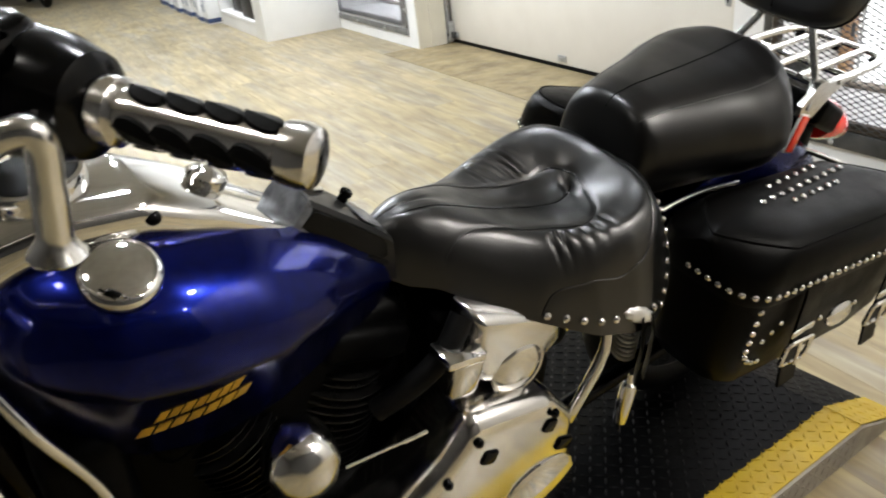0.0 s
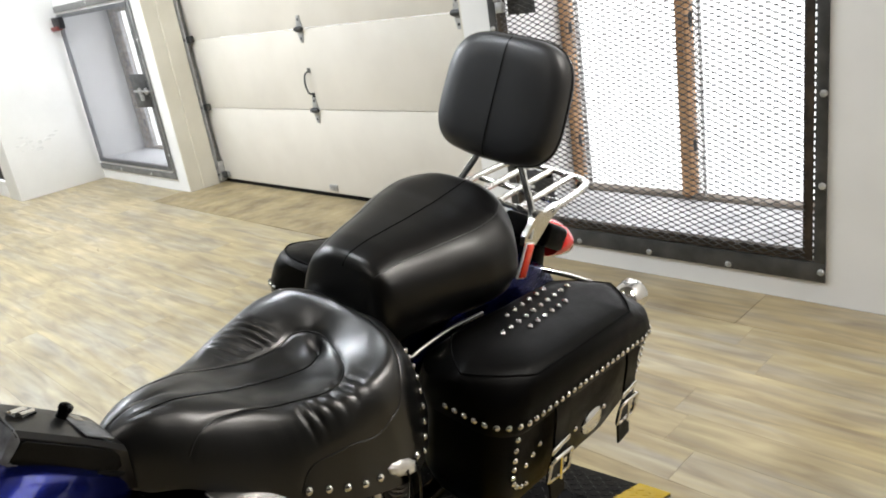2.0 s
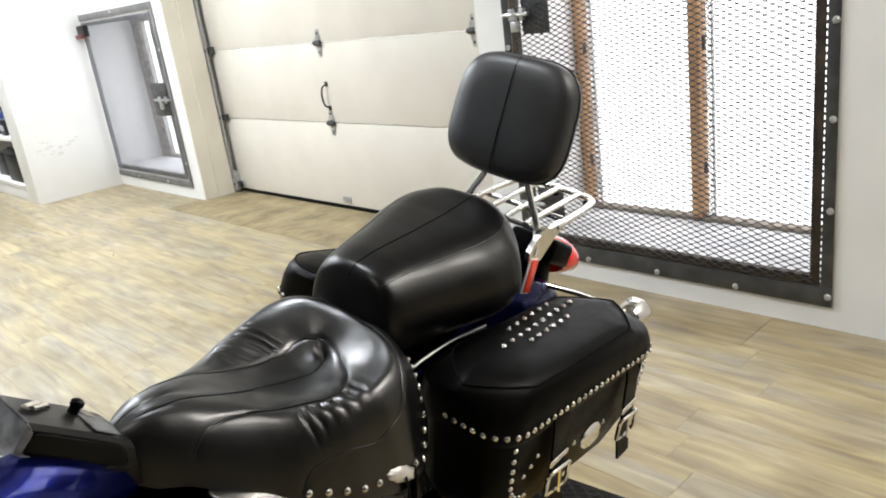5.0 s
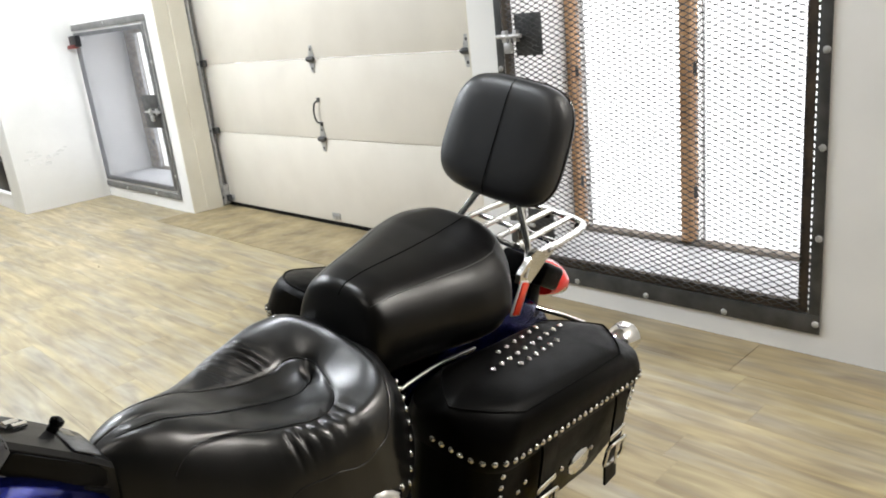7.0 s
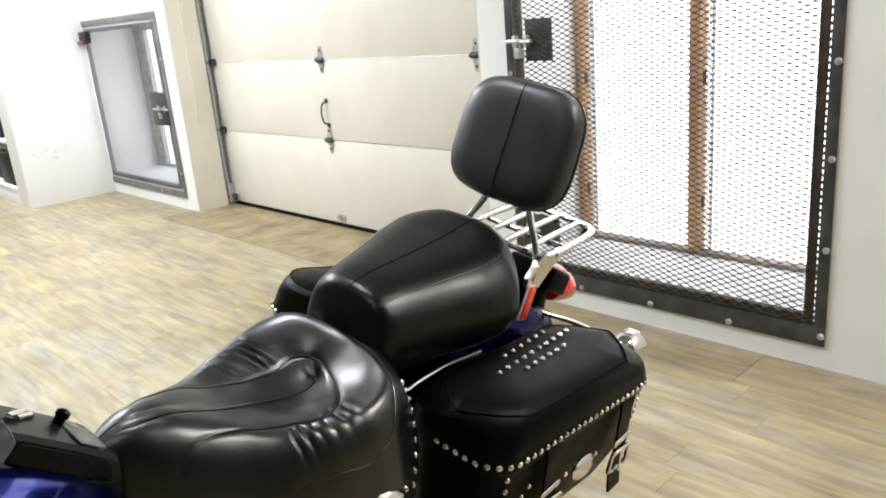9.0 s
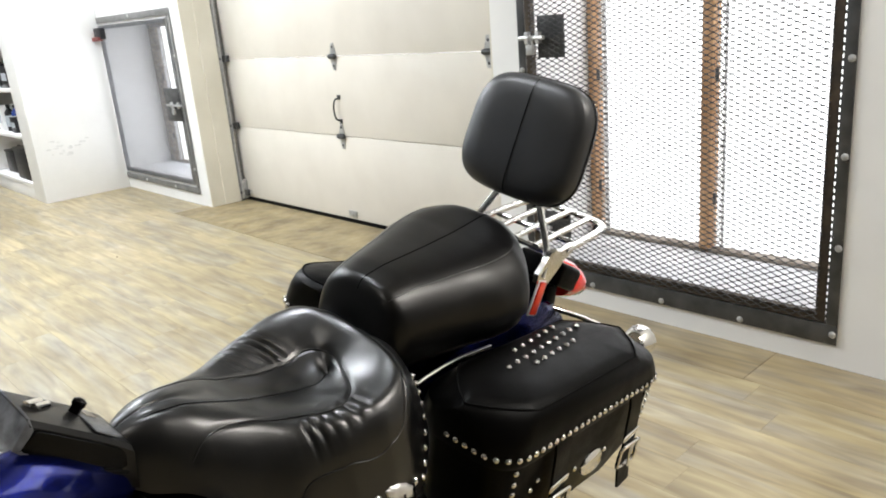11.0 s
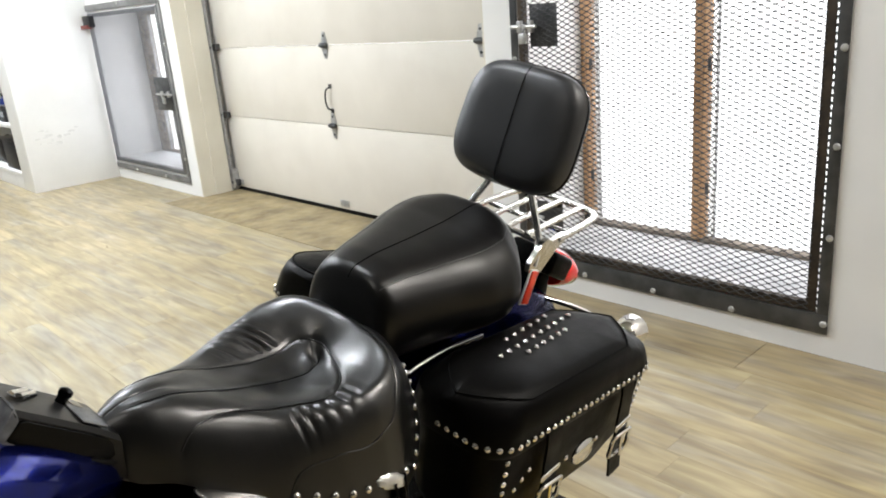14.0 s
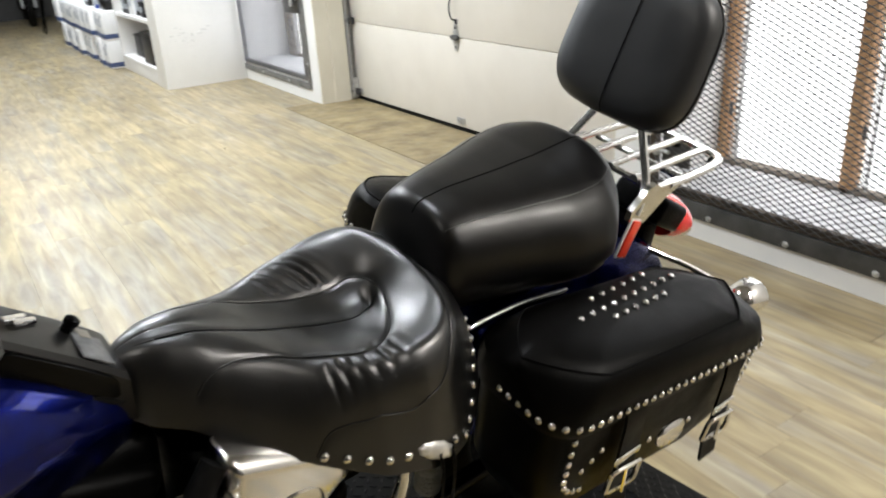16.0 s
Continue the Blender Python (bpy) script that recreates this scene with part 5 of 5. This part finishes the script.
# handlebar, grips and levers -----------------------------------------------------------
for sg in (-1, 1):
    bm = bmesh.new()
    tube(bm, bezier([(-.94, 0, 1.02), (-.94, sg * .10, 1.04), (-.90, sg * .18, 1.13), (-.83, sg * .23, 1.185), (-.752, sg * .285, 1.180)], 8), .0127, 12)
    bar = part("handlebar", bm, CHROME, bike)
    a, b = Vector((-.752, sg * .285, 1.178)), Vector((-.663, sg * .405, 1.171))
    d = (b - a).normalized()
    m = toward(a, d)
    L = (b - a).length
    bm = bmesh.new()
    prof = [(.019, -.004), (.0235, 0), (.0235, .012), (.019, .016)] + [(.0185, .018 + (L - .04) * k / 8) for k in range(9)] + [(.0205, L - .020), (.0215, L - .008), (.0195, L), (.012, L + .003), (.001, L + .003)]
    lathe(bm, prof, m, 28)
    grip = part("grip", bm, POLISHED, bike, "chrome grip with black rubber inserts")
    for r in range(4):
        for k in range(4):
            bm = bmesh.new()
            z = .034 + (L - .068) * k / 3
            rings = []
            for i in range(13):
                u = -1 + 2 * i / 12
                hw = .58 * math.sqrt(max(1 - abs(u) ** 2.4, 0)) + .01
                rings.append([m @ Vector(((.0185 + h) * math.cos(2 * math.pi * r / 4 + GRIP_TURN + .18 * u + hw * v), (.0185 + h) * math.sin(2 * math.pi * r / 4 + GRIP_TURN + .18 * u + hw * v), z + .0150 * u)) for v, h in ((-1, -.001), (-.7, .0020), (0, .0036), (.7, .0020), (1, -.001))])
            loft(bm, rings, closed=False, caps=False)
            part("rubber_insert", bm, RUBBER, grip)
    bm = bmesh.new()
    lathe(bm, [(.02, -.012), (.042, -.010), (.046, .01), (.044, .05), (.036, .075), (.024, .082)], toward(a - d * .085, d), 28)
    box(bm, a - d * .06 + Vector((-.02, 0, .02)), (.07, .07, .05), .018, d.to_track_quat("Z", "Y").to_matrix().to_4x4(), 3)
    tube(bm, bezier([a - d * .12 + Vector((-.03, 0, .05)), a - d * .07 + Vector((-.035, 0, .055)), a - d * .03 + Vector((-.035, 0, .04))], 6), .016, 10)
    part("switch_housing", bm, BLACK_PAINT, bar, "black switch housing")
    bm = bmesh.new()
    tube(bm, bezier([(-.845, sg * .285, 1.165), (-.815, sg * .295, 1.182), (-.798, sg * .300, 1.178), (-.802, sg * .300, 1.14), (-.808, sg * .300, 1.10), (-.810, sg * .300, 1.085)], 6), [.011] * 18 + [.012] * 6 + [.015, .018, .020, .019, .016, .013, .006], 12)
    part("signal_stalk", bm, RACK_CHROME, bar, "polished metal stalk")

def soften(bm, r, seg=3):
    """Rounds the hard edges of a cast part."""
    bmesh.ops.recalc_face_normals(bm, faces=bm.faces)
    es = [e for e in bm.edges if len(e.link_faces) == 2 and e.calc_face_angle(0) > .3]
    bmesh.ops.bevel(bm, geom=es, offset=r, segments=seg, affect="EDGES", profile=.5, clamp_overlap=True)


# engine -------------------------------------------------------------------------------
for cx, tl in ((-.60, 22), (-.53, -20)):
    cyl = None
    m = pose(cx, 0, .40, 0, -tl, 0)
    bm = bmesh.new()
    lathe(bm, [(.06, 0), (.062, .02), (.062, .20), (.055, .22)], m, 24)
    cyl = part("cylinder", bm, BLACK_METAL, bike, "black finned engine cylinder")
    for k in range(13):
        bm = bmesh.new()
        r = .090 if k < 11 else .08
        lathe(bm, [(.05, .012 + .0145 * k), (r, .0135 + .0145 * k), (r, .0165 + .0145 * k), (.05, .018 + .0145 * k)], m, 24)
        part("fin", bm, FIN, cyl)
    bm = bmesh.new()
    box(bm, m @ Vector((0, 0, .245)), (.15, .17, .06), .022, m.to_3x3().to_4x4(), 3)
    part("rocker_cover", bm, BLACK_METAL, cyl)
for nm, cc, ss, bv in (("crankcase", (-.45, 0, .30), (.46, .24, .22), .04), ("gearbox", (-.20, 0, .34), (.18, .26, .30), .03), ("air_box", (-.60, 0, .52), (.48, .12, .32), .03),
                       ("oil_tank", (-.20, 0, .55), (.30, .22, .20), .03), ("regulator", (-.84, 0, .48), (.10, .22, .46), .03)):
    bm = bmesh.new()
    box(bm, cc, ss, bv, None, 3)
    part(nm, bm, BLACK_METAL, bike)
bm = bmesh.new()
span(bm, (-.86, -.03, .16), (-.1, .03, .22), .02)
tube(bm, [(-.86, 0, .20), (-.93, 0, .80)], .03, 10)
tube(bm, [(-.93, 0, .80), (-.3, 0, .64), (.1, 0, .5)], .028, 10)
part("frame_tube", bm, BLACK_PAINT, bike)
bm = bmesh.new()
lathe(bm, [(.02, -.05), (.046, -.045), (.052, -.02), (.052, .010), (.046, .030), (.03, .042), (.001, .047)], toward((-.606, -.165, .585), (-.25, -1, .35)), 10)
part("horn_cover", bm, POLISHED, bike, "faceted chrome horn cover")
bm = bmesh.new()
prof = [(-.330, .60), (-.322, .69), (-.15, .62), (-.138, .565), (-.18, .528), (-.27, .522), (-.315, .555)]
loft(bm, [[(a, -.10, b) for a, b in prof], [(a, -.155, b) for a, b in prof], [(-.24 + (a + .24) * .86, -.172, .57 + (b - .57) * .86) for a, b in prof]])
soften(bm, .010)
oil = part("oil_tank_cover", bm, POLISHED, bike, "chrome oil tank cover")
bm = bmesh.new()
lathe(bm, [(.056, -.006), (.056, .003), (.053, .006), (.050, .005), (.046, .008), (.036, .012), (.02, .0145), (.001, .015)], toward((-.238, -.168, .552), (0, -1, .12)) @ Matrix.Diagonal((.95, .9, 1, 1)), 36)
part("dome_cap", bm, POLISHED, oil)
bm = bmesh.new()
prof = [(-.64, .22), (-.61, .35), (-.50, .41), (-.41, .47), (-.355, .540), (-.195, .50), (-.135, .42), (-.115, .30), (-.17, .19), (-.4, .16)]
loft(bm, [[(a, -.10, b) for a, b in prof], [(a, -.205, b) for a, b in prof], [(-.36 + (a + .36) * .92, -.225, .31 + (b - .31) * .88) for a, b in prof]])
soften(bm, .014)
prim = part("primary_cover", bm, POLISHED, bike, "polished chrome primary cover")
bm = bmesh.new()
lathe(bm, [(.078, 0), (.08, .008), (.072, .014), (.001, .016)], toward((-.205, -.222, .275), (0, -1, 0.05)), 40)
part("derby_cover", bm, CHROME, prim, "round chrome clutch cover")
for x, z, w in ((-.33, .455, .030), (-.205, .445, .026), (-.165, .375, .034)):
    bm = bmesh.new()
    box(bm, (x, -.224, z), (w, .014, .026), .005, pose(0, 0, 0, 0, 24, 0))
    part("clamp", bm, BLACK_PAINT, prim)
for a, b in prof[1:6]:
    bm = bmesh.new()
    lathe(bm, [(.008, 0), (.008, .006), (.004, .010)], toward((a * .97 - .01, -.224, .31 + (b - .31) * .85), (0, -1, 0)), 10)
    part("bolt", bm, BLACK_PAINT, prim)
bm = bmesh.new()
box(bm, (-.348, -.165, .60), (.055, .05, .075), .014, pose(0, 0, 0, 0, 12, 0), 3)
box(bm, (-.356, -.168, .645), (.07, .055, .016), .006, pose(0, 0, 0, 0, 12, 0))
part("carburettor_cover", bm, CHROME, bike)
bm = bmesh.new()
tube(bm, bezier([(-.47, -.13, .56), (-.42, -.15, .60), (-.37, -.155, .64), (-.33, -.14, .68)]), .018, 12)
part("intake_hose", bm, RUBBER, bike)
bm = bmesh.new()
tube(bm, [(-.56, -.20, .572), (-.44, -.20, .558)], .0026, 8)
tube(bm, [(-.47, -.20, .561), (-.43, -.20, .557)], .0038, 8)
part("shift_rod", bm, CHROME, bike)
bm = bmesh.new()
tube(bm, bezier([(-.075, -.20, .575), (-.085, -.21, .53), (-.125, -.21, .44), (-.135, -.20, .38)]), .010, 10)
part("chrome_guard", bm, CHROME, bike)
bm = bmesh.new()
coil = [(-.035 + .018 * math.cos(t), -.21 + .018 * math.sin(t), .56 - .0016 * t) for t in [k * .5 for k in range(76)]]
tube(bm, coil, .003, 6)
part("spring", bm, GALV, bike)
bm = bmesh.new()
lathe(bm, [(.003, -.022), (.006, -.004), (.0125, .004), (.0145, .010), (.0145, .092), (.012, .100), (.006, .104), (.005, .125)], toward((-.012, -.22, .32), (.03, 0.0, 1)), 20)
part("shock_sleeve", bm, POLISHED, bike)
bm = bmesh.new()
tube(bm, bezier([(-.91, -.05, .86), (-.873, -.1, .751), (-.829, -.12, .63), (-.81, -.2, .50), (-.82, -.25, .36), (-.86, -.2, .24)]), .008, 12)
part("engine_guard", bm, CHROME, bike)

# wheels and fork
def wheel(x, r, w):
    z = r
    bm = bmesh.new()
    rings = []
    for k in range(48):
        a = 2 * math.pi * k / 48
        rings.append([(x + (r - .05 + .05 * math.cos(b)) * math.cos(a), w * math.sin(b), z + (r - .05 + .05 * math.cos(b)) * math.sin(a)) for b in [2 * math.pi * j / 14 for j in range(14)]])
    rings.append(rings[0])
    loft(bm, rings, caps=False)
    bmesh.ops.remove_doubles(bm, verts=bm.verts, dist=1e-5)
    t = part("tyre", bm, RUBBER, bike)
    bm = bmesh.new()
    lathe(bm, [(r - .07, -w * .7), (r - .085, -w * .5), (r - .085, w * .5), (r - .07, w * .7), (r - .075, 0)], toward((x, 0, z), (0, 1, 0)), 48)
    part("rim", bm, CHROME, t)
    bm = bmesh.new()
    lathe(bm, [(.03, -.06), (.05, -.05), (.05, .05), (.03, .06)], toward((x, 0, z), (0, 1, 0)), 20)
    for k in range(20):
        a = 2 * math.pi * k / 20
        tube(bm, [(x + .04 * math.cos(a), (.04 if k % 2 else -.04), z + .04 * math.sin(a)), (x + (r - .085) * math.cos(a + .2), 0, z + (r - .085) * math.sin(a + .2))], .002, 5)
    part("hub", bm, CHROME, t)


wheel(.46, .32, .065)
wheel(-1.17, .32, .065)
for sg in (-1, 1):
    bm = bmesh.new()
    tube(bm, [(-1.17, sg * .10, .32), (-.98, sg * .10, .95)], [.028, .026], 14)
    part("fork_leg", bm, CHROME, bike)
    bm = bmesh.new()
    tube(bm, [(-.1, sg * .1, .25), (.46, sg * .115, .32)], .02, 10)
    part("swingarm", bm, BLACK_PAINT, bike)
bm = bmesh.new()
box(bm, (-.95, 0, .93), (.10, .26, .05), .015, None, 3)
tube(bm, [(-.97, 0, .82), (-.92, 0, 1.0)], .03, 12)
part("fork_yoke", bm, CHROME, bike)
bm = bmesh.new()
lathe(bm, [(.02, -.10), (.07, -.08), (.088, -.03), (.09, .03), (.085, .04), (.001, .05)], toward((-1.08, 0, .86), (-1, 0, 0)), 32)
part("headlamp", bm, CHROME, bike)
bm = bmesh.new()
tube(bm, [(-.2, -.12, .2), (-.14, -.26, .008)], .011, 10)
part("kickstand", bm, CHROME, bike)

# ---- low tread-plate platform ----
PA = pose(0.809, 1.166, 0, 0, 0, 6)
plat = thing("display_platform", "low black tread-plate platform with yellow painted edges", "platform", PA)
PL, PR, PX0, PX1, RAMP = -.425, .40, -1.75, .605, .17
bm = bmesh.new()
span(bm, (PX0, PL + .085, .002), (PX1, PR - .085, .075), .001)
deck = part("deck", bm, PLATE, plat, "black tread-plate deck")
bm = bmesh.new()
loft(bm, [[(PX1, PL, .0), (PX1, PR, .0), (PX1, PR, .075), (PX1, PL, .075)], [(PX1 + RAMP + .01, PL, .0), (PX1 + RAMP + .01, PR, .0), (PX1 + RAMP + .01, PR, .006), (PX1 + RAMP + .01, PL, .006)]])
part("end_ramp", bm, PLATE, plat)
for sg, y0, y1 in ((-1, PL, PL + .085), (1, PR - .085, PR)):
    bm = bmesh.new()
    span(bm, (PX0, y0, .002), (PX1, y1, .0755), .001)
    part("yellow_edge", bm, YELLOW, plat, "yellow painted tread-plate edge")
    bm = bmesh.new()
    yo = PL if sg < 0 else PR
    loft(bm, [[(x, yo + sg * .001, .001), (x, yo + sg * .006, .001), (x, yo + sg * .006, .069), (x, yo + sg * .001, .073)] for x in (PX0, PX1)] + [[(PX1 + RAMP, yo + sg * .001, .0005), (PX1 + RAMP, yo + sg * .006, .0005), (PX1 + RAMP, yo + sg * .006, .005), (PX1 + RAMP, yo + sg * .001, .006)]])
    part("side_skirt", bm, ALU, plat, "bare aluminium tread-plate skirt")
    bm = bmesh.new()
    loft(bm, [[(PX1, y0, .073), (PX1, y1, .073), (PX1, y1, .0768), (PX1, y0, .0768)], [(PX1 + RAMP + .011, y0, .004), (PX1 + RAMP + .011, y1, .004), (PX1 + RAMP + .011, y1, .0098), (PX1 + RAMP + .011, y0, .0098)]])
    part("ramp_edge", bm, YELLOW, plat)
# raised tread lozenges, in alternating directions
def deck_z(x):
    return -max(x - PX1, 0) * .0665 / (RAMP + .01)


def lozenge(bm, x, y, z, a, l=.0115, w=.0032, h=.0016):
    c, s = math.cos(a), math.sin(a)

    def f(u, v, k):
        px = x + u * c - v * s
        return (px, y + u * s + v * c, z + k + deck_z(px))
    base = [f(-l, 0, 0), f(0, -w, 0), f(l, 0, 0), f(0, w, 0)]
    top = [f(-l * .5, 0, h), f(0, -w * .5, h), f(l * .5, 0, h), f(0, w * .5, h)]
    vb, vt = [bm.verts.new(p) for p in base], [bm.verts.new(p) for p in top]
    for i in range(4):
        bm.faces.new((vb[i], vb[(i + 1) % 4], vt[(i + 1) % 4], vt[i]))
    bm.faces.new(vt)


bm, bmy = bmesh.new(), bmesh.new()
ix = 0
x = -.95
while x < PX1 + RAMP - .012:
    y, iy = PL + .012, 0
    while y < PR - .005:
        tgt = bmy if (y < PL + .085 or y > PR - .085) else bm
        lozenge(tgt, x, y, .0765 if tgt is bmy and x > PX1 - .02 else .0756, radians(45 if (ix + iy) % 2 else -45))
        y += .0235
        iy += 1
    x += .0235
    ix += 1
bms = bmesh.new()
for yo, sg in ((PL - .0062, -1), (PR + .0062, 1)):
    for i in range(70):
        for k in range(3):
            x, z = -1.05 + i * .0235, .014 + k * .0215
            u, v = (.008, .008) if (i + k) % 2 else (.008, -.008)
            n = (.0022, -.0022) if v > 0 else (.0022, .0022)
            p = [(x - u, yo, z - v), (x + n[0], yo, z + n[1]), (x + u, yo, z + v), (x - n[0], yo, z - n[1])]
            q = [(x + (a - x) * .5, yo + sg * .0016, z + (c_ - z) * .5) for a, _, c_ in p]
            loft(bms, [p, q])
tagged(part("skirt_tread_pattern", bms, ALU, plat, smooth=False), kind="stuff")
tagged(part("tread_pattern", bm, TREAD, plat, smooth=False), kind="stuff")
tagged(part("edge_tread_pattern", bmy, YELLOW, plat, smooth=False), kind="stuff")


# ---- floor ----
bm = bmesh.new()
span(bm, (X0, Y0, -0.12), (OUT_X, Y1, -0.006))
floor = tagged(finish("floor", bm, RUBBER, smooth=False), "yellow-grey wood-look vinyl plank floor", "floor", kind="structure")
PW, PLEN = 0.152, 1.22
PLANKS = {}


def plank_mesh(w, l, mat=VINYL):
    key = (round(w, 3), round(l, 3), mat.name)
    if key not in PLANKS:
        bm = bmesh.new()
        b = 0.0004
        lo = [(-w / 2, -l / 2, -.006), (w / 2, -l / 2, -.006), (w / 2, l / 2, -.006), (-w / 2, l / 2, -.006)]
        md = [(x, y, -b) for x, y, _ in lo]
        hi = [(x - math.copysign(b, x), y - math.copysign(b, y), 0) for x, y, _ in lo]
        loft(bm, [lo, md, hi])
        me = bpy.data.meshes.new("plank")
        bmesh.ops.recalc_face_normals(bm, faces=bm.faces)
        bm.to_mesh(me)
        bm.free()
        me.materials.append(mat)
        PLANKS[key] = me
    return PLANKS[key]


far = bmesh.new()
rng = random.Random(11)
count = 0
PATCH_X = 2.60
nx = int((PATCH_X - X0) / PW) + 1
for i in range(nx):
    xc = PATCH_X - PW * (i + .5)
    y = Y0 - rng.random() * PLEN
    while y < Y1:
        ya, yb = max(y, Y0), min(y + PLEN, Y1)
        if yb - ya < .02:
            y += PLEN
            continue
        l = yb - ya - .0006
        yc = (ya + yb) / 2
        near = xc > -1.2 and -0.6 < yc < 10.5
        if near and count < 300:
            ob = new("plank", plank_mesh(PW - .0004, l))
            ob.parent = floor
            ob.location = (xc, yc, 0)
            count += 1
        else:
            w = PW - .0004
            q = [far.verts.new((xc + sx * w / 2, yc + sy * l / 2, 0)) for sx, sy in ((-1, -1), (1, -1), (1, 1), (-1, 1))]
            far.faces.new(q)
        y += PLEN
# strip along the wall; nearer planks carry the shade under the gate in their colour
for j in range(20):
    y0 = Y0 + j * 1.1
    if 2.5 < y0 + .55 < 5.75:
        continue
    ob = new("plank", plank_mesh(WALL_X - PATCH_X - .002, 1.098, VINYL if y0 > 5 else EDGE_VINYL))
    ob.parent = floor
    ob.location = ((WALL_X + PATCH_X) / 2, y0 + .55, 0)
tagged(finish("plank_field", far, VINYL, floor, smooth=False), kind="stuff")
bm = bmesh.new()
span(bm, (PATCH_X + .002, 2.35, -.006), (DOOR_X + .2, 5.80, .0025), .001)
tagged(finish("threshold", bm, PATCH, smooth=False), "worn brown board before the garage door", "threshold", kind="structure")
